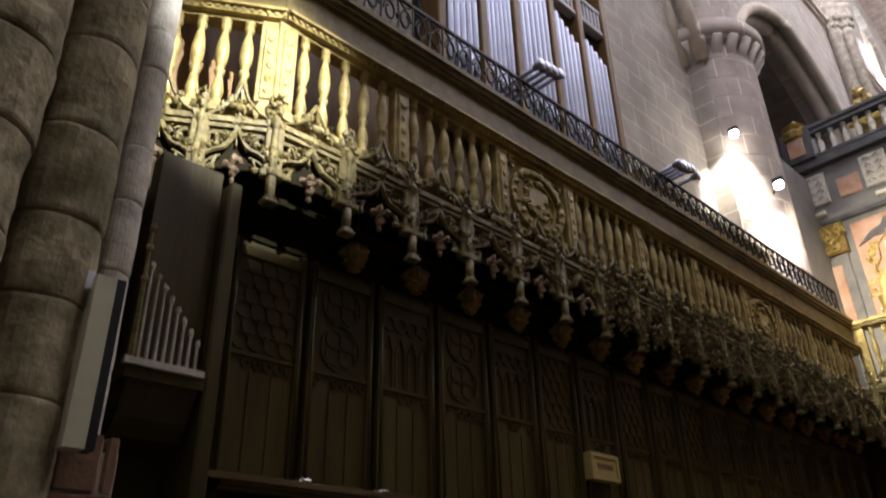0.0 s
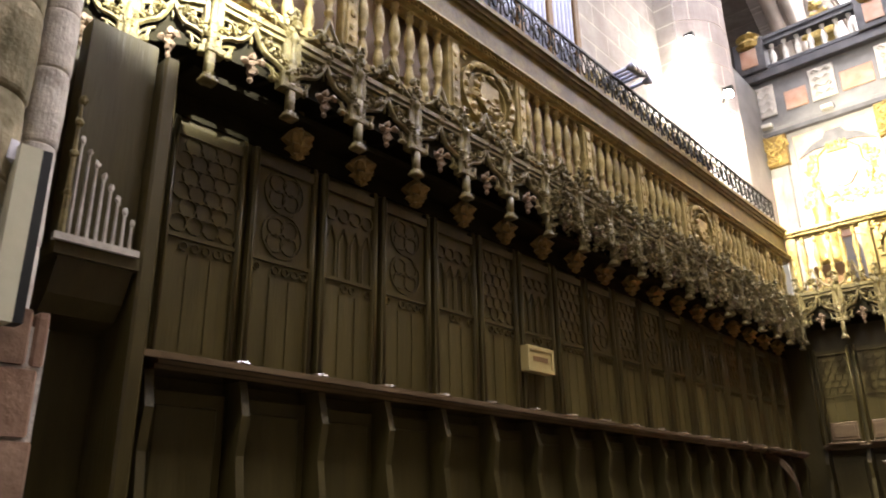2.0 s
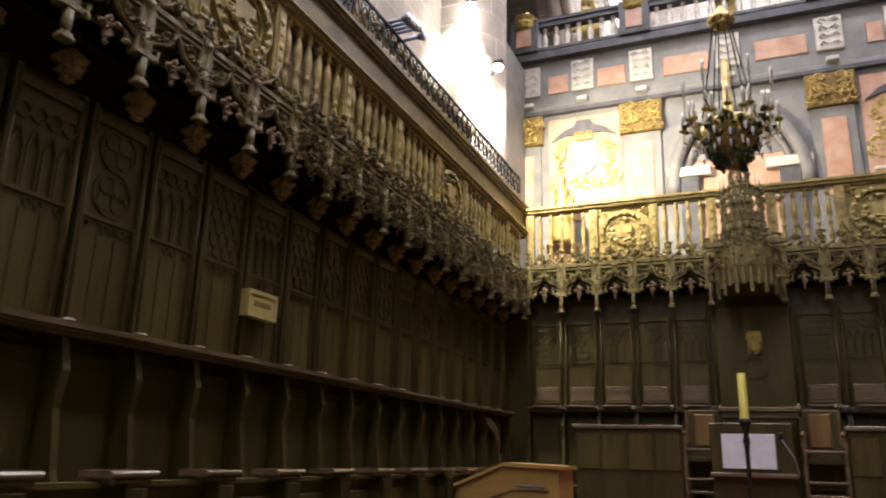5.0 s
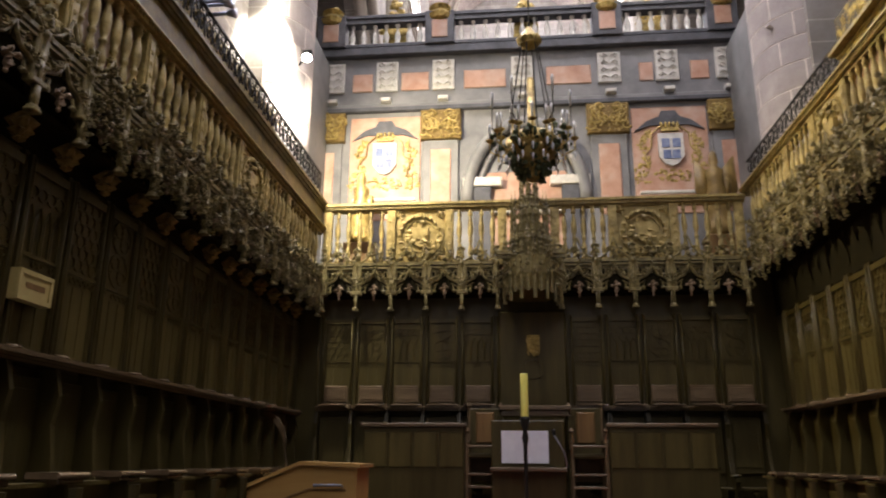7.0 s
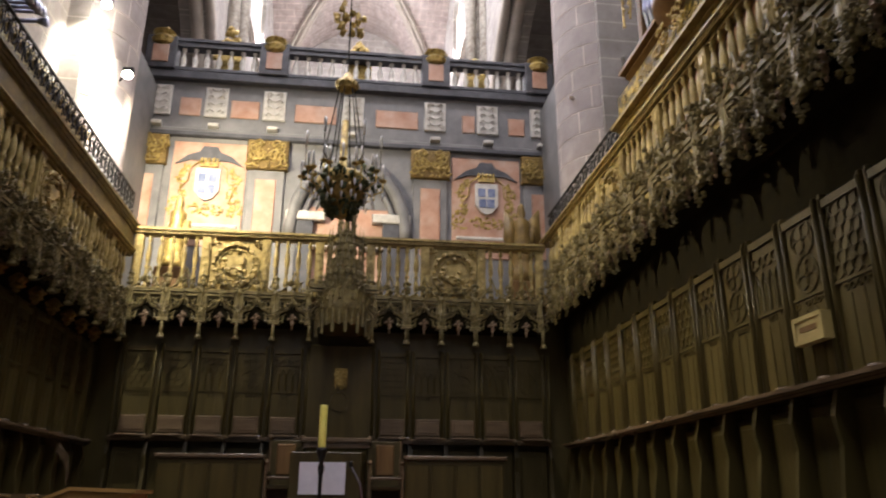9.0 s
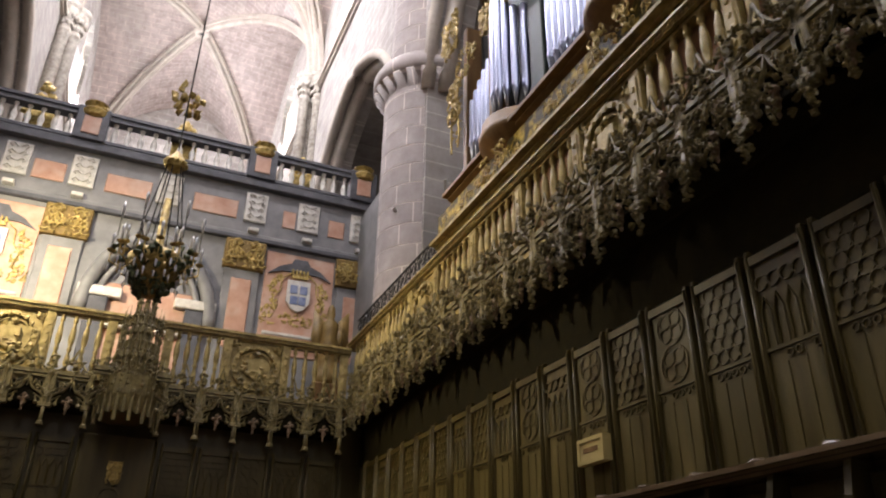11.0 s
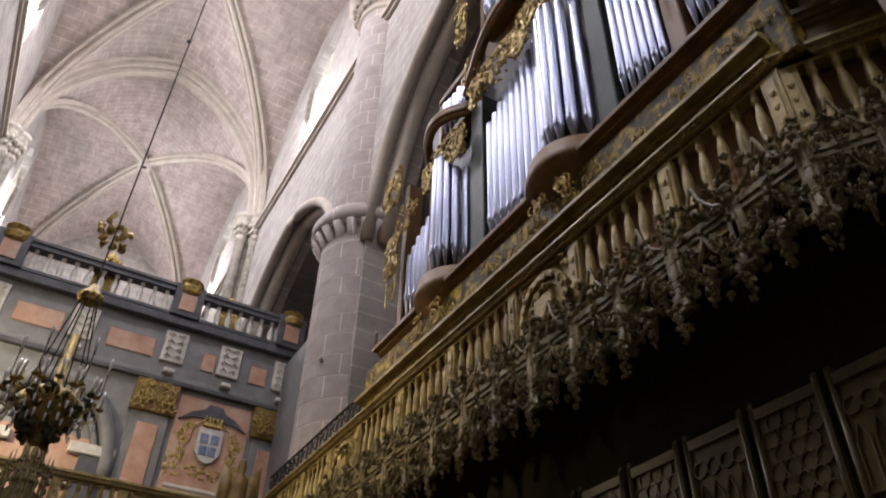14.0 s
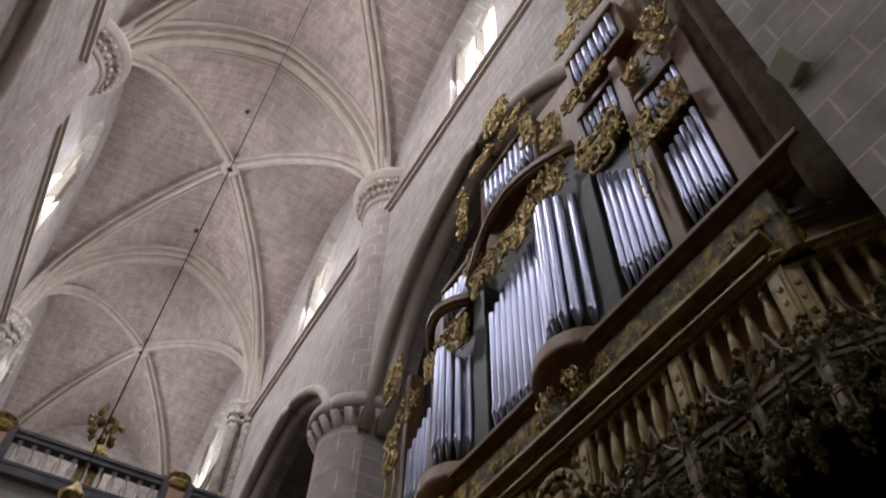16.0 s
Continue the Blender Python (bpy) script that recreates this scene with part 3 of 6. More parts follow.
def medal_fn(bm):
    cham(bm, -0.5, 0.5, 0.01, 0.05, 0.0, 1.06, 0.01)
    ring(bm, 0, 0.53, 0.46, 0.07, -0.06, 0.02, 28)
    ring(bm, 0, 0.53, 0.34, 0.03, -0.03, 0.02, 24)
    for i in range(18):
        a = 2 * math.pi * i / 18
        blob(bm, (0.4 * math.cos(a), -0.06, 0.53 + 0.4 * math.sin(a)), 0.05, 0.03, 0.05, 0.35)
    prism(bm, [(-0.16, 0.7), (0.16, 0.7), (0.16, 0.5), (0.1, 0.36), (0, 0.28), (-0.1, 0.36), (-0.16, 0.5)], -0.06, 0.02)
    for i in range(16):
        blob(bm, (RND.uniform(-0.25, 0.25), -0.05, 0.53 + RND.uniform(-0.26, 0.28)), 0.06, 0.035, 0.05, 0.4)
    for cx in (-0.42, 0.42):
        for cz in (0.1, 0.96):
            leaf(bm, (cx, cz), 0.1, 0.3, -0.02)


MEDAL = mesh("medallion", medal_fn, M_BAL)


def balustrade(name, m, spans, length0, length1, label):
    """spans: (start, end, kind) along local x."""
    th = thing(name, m, label, "balustrade", "gallery balustrades", "structure")

    def rails(bm):
        box(bm, length0, length1, -0.05, 0.09, 0.0, 0.07)
        box(bm, length0, length1, -0.035, 0.09, 0.07, 0.1)
        cornice_profile(bm, length0, length1, 1.14, 1.7)
    part("rail", mesh("rail", rails, M_BAL), th, None, "moulded gilded top and bottom rails")

    def dentils(bm):
        k = length0 + 0.03
        while k < length1:
            box(bm, k, k + 0.03, -0.075, 0.0, 1.2, 1.235)
            k += 0.065
    tagged(part("dentil_moulding", mesh("dentil_moulding", dentils, M_BAL), th), kind="stuff")
    for a, b, kind in spans:
        if kind == "post":
            part("post", POST, th, T(a, 0.02, 0.09))
        elif kind == "medal":
            part("medallion", MEDAL, th, T((a + b) / 2, 0.03, 0.09, ((b - a) / 1.0, 1, 1)), "round carved coat-of-arms panel")
        else:
            n = max(2, round((b - a) / 0.205))
            for i in range(n):
                part("baluster", BALUSTER, th, T(a + (b - a) * (i + 0.5) / n, 0.03, 0.09))
    return th


def side_spans(sgn):
    """Posts, balusters and coats of arms along y, mirrored on the two sides."""
    out, marks = [], [(2.07, 3.27, "b"), (3.27, 4.6, "b"), (4.6, 5.7, "medal"), (5.7, 7.05, "b"), (7.05, 8.4, "b"), (8.4, 9.75, "b"), (9.75, 10.85, "medal"), (10.85, 12.0, "b"), (12.0, 13.1, "b"), (13.1, 14.15, "b")]
    for a, b, k in marks:
        out.append((sgn * a, 0, "post"))
        lo, hi = sorted((sgn * (a + 0.085), sgn * (b - 0.085)))
        out.append((lo, hi, k))
    return out


SQUAT = T(0, 0, 0, (1, 1, 0.82))
balustrade("gallery_balustrade", left(0, 4.99, -4.12) @ SQUAT, side_spans(1), 2.03, 14.35, "gilded turned-baluster gallery rail with carved medallions")
balustrade("gallery_balustrade", right(0, 5.36, 4.12), side_spans(-1), -14.35, -2.03, "gilded turned-baluster gallery rail with carved medallions")
# the splayed ends by the entrance: they leave the corner 30 degrees off the stalls' line
SPLAY = 30.7
SPLAY_L = pose(-4.12, 2.05, 4.99, 0, 0, 90 - SPLAY) @ SQUAT
SPLAY_R = pose(4.12, 2.05, 5.36, 0, 0, SPLAY - 90)
balustrade("gallery_balustrade", SPLAY_L, [(-0.1, 0, "post"), (-0.92, -0.19, "b"), (-1.02, 0, "post")], -1.1, 0.0, "floodlit splayed end of the gilded gallery rail")
balustrade("gallery_balustrade", SPLAY_R, [(0.1, 0, "post"), (0.19, 0.92, "b"), (1.02, 0, "post")], 0.0, 1.1, "shaded splayed end of the gilded gallery rail")


def frieze(m, x0, x1, h, label):
    """A plain moulded band over a balustrade, local front towards -y."""
    th = thing("gallery_frieze", m, label, "frieze", "gallery friezes", "structure")
    part("band", mesh("band", lambda bm: box(bm, x0, x1, 0.0, 0.14, 0.0, h), M_FRIEZE), th)
    part("lower_moulding", mesh("lower_moulding", lambda bm: (box(bm, x0, x1, -0.03, 0.0, 0.0, 0.05), box(bm, x0, x1, -0.015, 0.0, 0.05, 0.09)), M_FRIEZE), th)
    part("top_moulding", mesh("top_moulding", lambda bm: (box(bm, x0, x1, -0.03, 0.0, h - 0.17, h - 0.12), box(bm, x0, x1, -0.06, 0.0, h - 0.12, h - 0.06), box(bm, x0, x1, -0.09, 0.14, h - 0.06, h)), M_FRIEZE), th)


frieze(left(0, 6.06, -4.12), 2.03, 14.35, 0.52, "broad dark golden moulded band under the iron railing")
frieze(pose(-4.12, 2.05, 6.06, 0, 0, 90 - SPLAY), -1.1, 0.0, 0.52, "broad dark golden moulded band on the splayed end")
frieze(pose(4.12, 2.05, 6.67, 0, 0, SPLAY - 90), 0.0, 1.1, 0.4, "dark golden moulded band on the splayed organ end")
END_SPANS = []
for a, b, k in ((-4.0, -2.72, "b"), (-2.72, -1.56, "medal"), (-1.56, -0.52, "b"), (0.5, 1.6, "b"), (1.6, 2.76, "medal"), (2.76, 4.0, "b")):
    END_SPANS += [(a, 0, "post"), (a + 0.085, b - 0.085, k)]
END_SPANS += [(-0.52, 0, "post"), (3.97, 0, "post")]
balustrade("gallery_balustrade", T(0, 14.28, 5.22), END_SPANS, -4.1, 4.1, "bright gilded gallery rail with two round arms")


# ---- carved canopies of the stalls ----
def pendant_fn(bm):
    lathe(bm, [(0.03, 4.2), (0.05, 4.215), (0.05, 4.245), (0.034, 4.26), (0.026, 4.33), (0.033, 4.345), (0.022, 4.36), (0.024, 4.52), (0.036, 4.54), (0.036, 4.57), (0.024, 4.59), (0.024, 4.78), (0.036, 4.8), (0.036, 4.84), (0.026, 4.86), (0.026, 5.05), (0.045, 5.08), (0.045, 5.14), (0.02, 5.16), (0.035, 5.2), (0.004, 5.5)], 8)
    cham(bm, -0.055, 0.055, -0.05, 0.05, 4.19, 4.225, 0.008)
    cham(bm, -0.042, 0.042, -0.04, 0.04, 4.225, 4.26, 0.008)
    cham(bm, -0.028, 0.028, -0.03, 0.03, 4.26, 4.5, 0.006)
    cham(bm, -0.038, 0.038, -0.036, 0.036, 4.5, 4.53, 0.006)
    cham(bm, -0.026, 0.026, -0.028, 0.028, 4.53, 4.8, 0.006)
    for z in (5.22, 5.32, 5.42):
        for a in range(4):
            blob(bm, (0.035 * math.cos(a * 1.57), 0.035 * math.sin(a * 1.57), z), 0.022, 0.022, 0.03, 0.3)


def arch_fn(bm):
    h = BAY / 2
    for sg in (-1, 1):
        pts = []
        for i in range(13):
            t = i / 12
            a = min(t / 0.7, 1.0) * 1.2
            k = max(0.0, t - 0.7) / 0.3
            x, z = h * math.cos(a) * (1 - k), 4.56 + 0.25 * math.sin(a) + 0.24 * k ** 1.5
            pts.append((sg * x, 0, z))
        tube(bm, pts, 0.026, 6)
        tube(bm, [(p[0] * 0.9, 0.03, p[2] - 0.06) for p in pts[:9]], 0.014, 5)
        for i in (2, 4, 6, 8, 10):
            p = pts[i]
            leaf(bm, (p[0] + sg * 0.03, p[2] + 0.05), 0.055, RND.uniform(0, 6), -0.02, 0.022)
        tube(bm, [(sg * h * 0.97, 0, 4.62), (sg * h * 0.74, 0.0, 4.56), (sg * h * 0.55, 0, 4.6), (sg * h * 0.5, 0, 4.68)], 0.016, 5)
        blob(bm, (sg * h * 0.55, 0, 4.57), 0.04, 0.03, 0.04, 0.4)
    tube(bm, [(0, 0, 5.0), (0, 0, 5.34)], 0.02, 6, 0.5)
    for z, r in ((5.1, 0.075), (5.2, 0.055), (5.32, 0.05)):
        leaf(bm, (0, z), r, 0.3, 0, 0.03)
    box(bm, -h, h, -0.02, 0.02, 5.02, 5.06)
    box(bm, -h, h, -0.035, 0.03, 5.08, 5.14)


def bars_fn(bm):
    h = BAY / 2
    for i in range(11):
        x = -h + BAY * (i + 0.5) / 11
        t = 1 - abs(x) / h
        z = 4.6 + 0.25 * math.sqrt(max(1 - (x / h) ** 2, 0))
        if z < 5.0:
            box(bm, x - 0.008, x + 0.008, 0.02, 0.04, z, 5.03)
    box(bm, -h, h, 0.02, 0.04, 4.98, 5.03)
    for sg in (-1, 1):
        ring(bm, sg * h * 0.62, 4.9, 0.07, 0.015, 0.01, 0.045, 12)


def fleuron_fn(bm):
    leaf(bm, (0, 4.62), 0.09, 0.3, 0.0, 0.03)
    leaf(bm, (0, 4.53), 0.055, 1.1, -0.01, 0.03)
    lathe(bm, [(0.006, 4.4), (0.024, 4.43), (0.014, 4.46), (0.034, 4.51), (0.02, 4.6)], 7)


def crest_fn(bm):
    r = random.Random(12)
    h = BAY / 2
    for i in range(26):
        x = r.uniform(-h, h)
        top = 5.16 + 0.34 * (1 - abs(x) / h) + (0.22 if abs(abs(x) - h) < 0.07 else 0.0)
        blob(bm, (x, r.uniform(-0.05, 0.01), r.uniform(5.1, top)), r.uniform(0.02, 0.045), 0.03, r.uniform(0.025, 0.055), 0.5)
    for sg in (-1, 1):
        tube(bm, [(sg * h, -0.02, 5.12), (sg * h * 0.55, -0.04, 5.2), (sg * h * 0.2, -0.03, 5.36), (0, -0.02, 5.56)], 0.018, 5)
        cham(bm, sg * (h - 0.03) - 0.05, sg * (h - 0.03) + 0.05, -0.03, 0.05, 4.58, 5.1, 0.012)
        cham(bm, sg * (h - 0.03) - 0.07, sg * (h - 0.03) + 0.07, -0.05, 0.05, 4.5, 4.58, 0.012)


def mass_fn(seed):
    """The thick undercut foliage that fills a canopy's hull and hangs in ragged tips."""
    r = random.Random(seed)

    def fn(bm):
        h = BAY / 2
        for i in range(74):
            x = r.uniform(-h, h)
            t = abs(x) / h
            low = 4.3 + 0.34 * (1 - abs(2 * t - 1))
            z = low + (5.5 - low) * r.random() ** 1.2
            size = r.uniform(0.022, 0.052)
            leaf(bm, (x, z), size, r.uniform(0, 6.28), -0.1 + 0.16 * r.random() + 0.06 * (5.2 - z), 0.022)
        # ragged hanging tips at the middle and the ends of the bay
        for x, z in ((0, 4.32), (-h * 0.97, 4.2), (h * 0.97, 4.2), (-h * 0.5, 4.56), (h * 0.5, 4.56)):
            for i in range(9):
                t = i / 8
                leaf(bm, (x + r.uniform(-0.05, 0.05) * (0.3 + t), z + 0.34 * t), 0.016 + 0.03 * t, r.uniform(0, 6.28), -0.06 + r.uniform(-0.03, 0.03), 0.02)
    return fn


def soffit_fn(bm):
    h = BAY / 2
    for i in range(5):
        a, b = i / 5, (i + 1) / 5
        za, zb = (5.02 - 0.5 * t * t for t in (a, b))
        v = [bm.verts.new(p) for p in ((-h, 0.05 + 0.4 * a, za), (h, 0.05 + 0.4 * a, za), (h, 0.05 + 0.4 * b, zb), (-h, 0.05 + 0.4 * b, zb), (-h, 0.05 + 0.4 * a, za + 0.05), (h, 0.05 + 0.4 * a, za + 0.05), (h, 0.05 + 0.4 * b, zb + 0.05), (-h, 0.05 + 0.4 * b, zb + 0.05))]
        for f in ((3, 2, 1, 0), (4, 5, 6, 7), (0, 1, 5, 4), (1, 2, 6, 5), (2, 3, 7, 6), (3, 0, 4, 7)):
            bm.faces.new([v[k] for k in f])
    for sg in (-1, 1):
        tube(bm, [(sg * h, 0.02, 4.75), (sg * h * 0.6, 0.2, 4.62), (0, 0.3, 4.56)], 0.022, 5)


def backboss_fn(bm):
    """A lobed rose that hangs under the soffit."""
    lathe(bm, [(0.01, 4.06), (0.05, 4.1), (0.035, 4.13), (0.09, 4.18), (0.07, 4.23), (0.115, 4.29), (0.08, 4.36), (0.035, 4.42), (0.03, 4.62)], 20, 0, 0.3)
    for v in bm.verts:
        a = math.atan2(v.co.y - 0.3, v.co.x)
        k = 1 + 0.25 * math.cos(5 * a + v.co.z * 60)
        v.co.x, v.co.y = v.co.x * k, 0.3 + (v.co.y - 0.3) * k


PENDANT = mesh("pendant", pendant_fn, M_CARVE, True)
ARCH = [mesh("ogee_arch", arch_fn, M_CARVE) for _ in range(3)]
BARS = mesh("tracery", bars_fn, M_CARVE)
FLEURON = mesh("hanging_leaf", fleuron_fn, M_ROSY)
CREST = [mesh("foliage_crest", crest_fn, M_CARVE) for _ in range(2)]
MASS = [mesh("foliage_mass", mass_fn(31 + i), M_CARVE) for i in range(3)]
# both carry the painted shade colour; the back also stops the floodlight
SOFFIT = mesh("soffit", soffit_fn, M_RECESS_SHADE)
TRACERYBACK = mesh("tracery_back", lambda bm: cham(bm, -BAY / 2, BAY / 2, 0.06, 0.075, 4.6, 5.04, 0.004), M_RECESS_SHADE)
BACKBOSS = mesh("hanging_boss", backboss_fn, M_OCHRE)


def canopy(m, k, first=False, boss=True, mass=False, long=True):
    th = thing("stall_canopy", m, "carved gothic wooden stall canopy with ogee arch and pendant", "canopy", "canopies over the stalls")
    part("ogee_arch", ARCH[k % 3], th)
    part("tracery", BARS, th)
    part("foliage_crest", CREST[k % 2], th, None, "carved foliage cresting")
    part("hanging_leaf", FLEURON, th, None, "rosy carved hanging leaf")
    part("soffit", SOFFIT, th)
    part("tracery_back", TRACERYBACK, th, None, "added board, near-black as the shade behind the tracery")
    if boss:
        part("hanging_boss", BACKBOSS, th, None, "ochre carved boss")
    if mass:
        part("foliage_mass", MASS[k % 3], th, None, "thick undercut carved foliage")
    drop = T(0, 0, 0) if long else T(0, 0, 5.5 * 0.2, (1, 1, 0.8))
    part("pendant", PENDANT, th, T(BAY / 2, -0.02, 0) @ drop)
    if first:
        part("pendant", PENDANT, th, T(-BAY / 2, -0.02, 0) @ drop)
    return th


NB = 18
# the left range of canopies is squatter: heights above 4.2 m shrink by a quarter
LOW = T(0, 0, 4.2 * 0.25, (1, 1, 0.75))
for k in range(NB):
    canopy(left(Y0 + BAY * (k + 1.5), 0, -4.06) @ LOW, k, k == 0, k > 0, k > 5)
    canopy(right(Y0 + BAY * (k + 1.5), 0.42, 4.06), k + 1, k == 0, False, True, False)
for k in range(2):
    canopy(pose(-4.06, 2.02, 0, 0, 0, 90 - SPLAY) @ LOW @ T(-0.27 - 0.53 * k, 0, 0, (0.53 / BAY, 0.8, 1)), k, k == 1, False)
    canopy(pose(4.06, 2.02, 0.42, 0, 0, SPLAY - 90) @ T(0.27 + 0.53 * k, 0, 0, (0.53 / BAY, 0.8, 1)), k, k == 0, False, True, False)
for k in range(5):
    canopy(T(-3.68 + 0.68 * k, 14.14, 0.12), k, k == 0, False)
    canopy(T(3.62 - 0.68 * k, 14.14, 0.12), k, True, False)


# ---- panelled stall backs ----
def tracery_panel(seed):
    r = random.Random(seed)

    def fn(bm):
        w = BAY - 0.15
        cham(bm, -w / 2, w / 2, 0.0, 0.03, 2.5, 4.12, 0.008)
        style = seed % 3
        z0 = 3.34
        box(bm, -w / 2, w / 2, -0.02, 0.0, z0 - 0.03, z0)
        box(bm, -w / 2, w / 2, -0.035, 0.01, 4.06, 4.14)
        if style == 0:
            for j in range(6):
                for i in range(4 - j % 2):
                    ring(bm, (i - (3 - j % 2) / 2) * w / 4.1, z0 + 0.08 + 0.118 * j, 0.07, 0.012, -0.016, 0.0, 10)
        elif style == 1:
            for cz in (z0 + 0.2, z0 + 0.56):
                ring(bm, 0, cz, 0.19, 0.016, -0.016, 0.0, 18)
                for a in range(4):
                    ring(bm, 0.09 * math.cos(a * 1.57 + 0.78), cz + 0.09 * math.sin(a * 1.57 + 0.78), 0.08, 0.012, -0.014, 0.0, 12)
        else:
            for i in range(4):
                x = -w / 2 + w * (i + 0.5) / 4
                tube(bm, [(x - 0.05, -0.012, z0), (x - 0.05, -0.012, z0 + 0.3), (x, -0.012, z0 + 0.42), (x + 0.05, -0.012, z0 + 0.3), (x + 0.05, -0.012, z0)], 0.013, 5)
                ring(bm, x, z0 + 0.55, 0.07, 0.018, -0.02, 0.0, 12)
        for i in range(6):
            x = -w / 2 + w * (i + 0.5) / 6
            if r.random() < 0.8:
                ring(bm, x, z0 - 0.08, 0.035, 0.01, -0.015, 0.0, 10)
        for x in (-w / 6, w / 6):
            box(bm, x - 0.006, x + 0.006, -0.008, 0.0, 2.55, z0 - 0.14)
    return fn


PANELS = [mesh("tracery_panel", tracery_panel(i), M_PANEL) for i in range(3)]


def stile_fn(bm):
    (cham(bm, -0.075, -0.032, -0.034, 0.04, 2.47, 4.2, 0.008), cham(bm, 0.032, 0.075, -0.034, 0.04, 2.47, 4.2, 0.008))


STILE = mesh("stile", stile_fn, M_PANEL)
ROLL = mesh("roll_moulding", lambda bm: tube(bm, [(0, -0.036, 2.47), (0, -0.036, 4.16)], 0.015, 8), M_PANEL, True)


def stile(th, x):
    st = part("stile", STILE, th, T(x, 0, 0))
    for dx in (-0.056, 0.056):
        part("roll_moulding", ROLL, st, T(dx, 0, 0))


def ledge_fn(bm):
    h = BAY / 2
    cham(bm, -h - 0.002, h + 0.002, -0.27, 0.1, 2.43, 2.47, 0.0015)
    box(bm, -h, h, -0.24, 0.1, 2.405, 2.43)
    box(bm, -h, h, -0.2, 0.1, 2.38, 2.405)
    lathe(bm, [(0.05, 2.47), (0.07, 2.48), (0.06, 2.5), (0.03, 2.505)], 10, h - 0.05, -0.18)


M_POLISH = surf("polished_walnut_rail", (0.08, 0.052, 0.028), (0.15, 0.105, 0.06), 6.0, 0.2, bump=0.15, stretch=(0.2, 1, 1), spec=0.6)
LEDGE = mesh("ledge", ledge_fn, M_POLISH)


def arm_fn(bm):
    prism(bm, [(0, 0.6), (0.06, 0.6), (0.06, 1.2), (0.0, 1.2)], -0.45, -0.4)
    pts = [(-0.52, 0.62), (-0.46, 0.62), (-0.42, 0.95), (-0.5, 1.12), (-0.56, 1.18), (-0.56, 1.24), (-0.3, 1.26), (-0.22, 1.5), (-0.16, 1.9), (-0.2, 2.15), (-0.14, 2.38), (0.08, 2.38), (0.08, 0.62)]
    a = [bm.verts.new((-0.03, y, z)) for y, z in pts]
    b = [bm.verts.new((0.03, y, z)) for y, z in pts]
    bm.faces.new(a)
    bm.faces.new(b[::-1])
    for i in range(len(pts)):
        j = (i + 1) % len(pts)
        bm.faces.new((a[i], b[i], b[j], a[j]))
    lathe(bm, [(0.02, 1.24), (0.06, 1.25), (0.075, 1.27), (0.05, 1.3)], 10, 0, -0.5)


ARM = mesh("arm_divider", arm_fn, M_DARK)
ARMKNOB = mesh("misericord", lambda bm: (cham(bm, -0.28, 0.28, -0.44, 0.0, 1.04, 1.08, 0.01), blob(bm, (0, -0.36, 0.98), 0.1, 0.06, 0.07, 0.3)), M_DARK)
SEATBACK = mesh("seat_back", lambda bm: (cham(bm, -0.29, 0.29, -0.02, 0.02, 1.3, 2.3, 0.012), cham(bm, -0.22, 0.22, -0.04, -0.02, 1.4, 2.2, 0.012)), M_DARK)


def stall(m, k, end=False, back=True):
    th = thing("choir_stall", m, "dark walnut choir stall with carved tracery back panel", "stall", "upper choir stalls")
    part("tracery_panel", PANELS[(k * 7 + k // 3) % 3], th)
    stile(th, BAY / 2)
    part("ledge", LEDGE, th, None, "polished rail")
    part("arm_divider", ARM, th, T(BAY / 2, 0, 0))
    part("misericord", ARMKNOB, th)
    part("seat_back", SEATBACK, th)
    if end:
        stile(th, -BAY / 2)
        part("arm_divider", ARM, th, T(-BAY / 2, 0, 0))
    return th


for k in range(18):
    stall(left(2.0 + BAY * (k + 0.5), -0.05, -4.5), k, k == 0)
    stall(right(2.0 + BAY * (k + 0.5), 0, 4.5), k + 4, k == 17)
def cap_fn(bm):
    cham(bm, -0.25, 0.25, -0.34, -0.12, 2.47, 2.495, 0.008)
    cham(bm, -0.2, 0.2, -0.32, -0.16, 2.495, 2.51, 0.006)


def desk_board_fn(bm):
    cham(bm, -0.23, 0.23, -0.05, -0.01, 2.55, 2.86, 0.012)
    cham(bm, -0.18, 0.18, -0.06, -0.05, 2.6, 2.81, 0.006)


ENDCAP = mesh("ledge_cap", cap_fn, M_POLISH)
LOWBOARD = mesh("lower_panel", desk_board_fn, M_POLISH)
for k in range(5):
    for st in (stall(T(-3.75 + 0.68 * k, 14.55, 0.08), k, k == 0), stall(T(3.75 - 0.68 * k, 14.55, 0.08), k + 1, True)):
        part("ledge_cap", ENDCAP, st, None, "polished ledge cap")
        part("lower_panel", LOWBOARD, st, None, "polished raised panel")


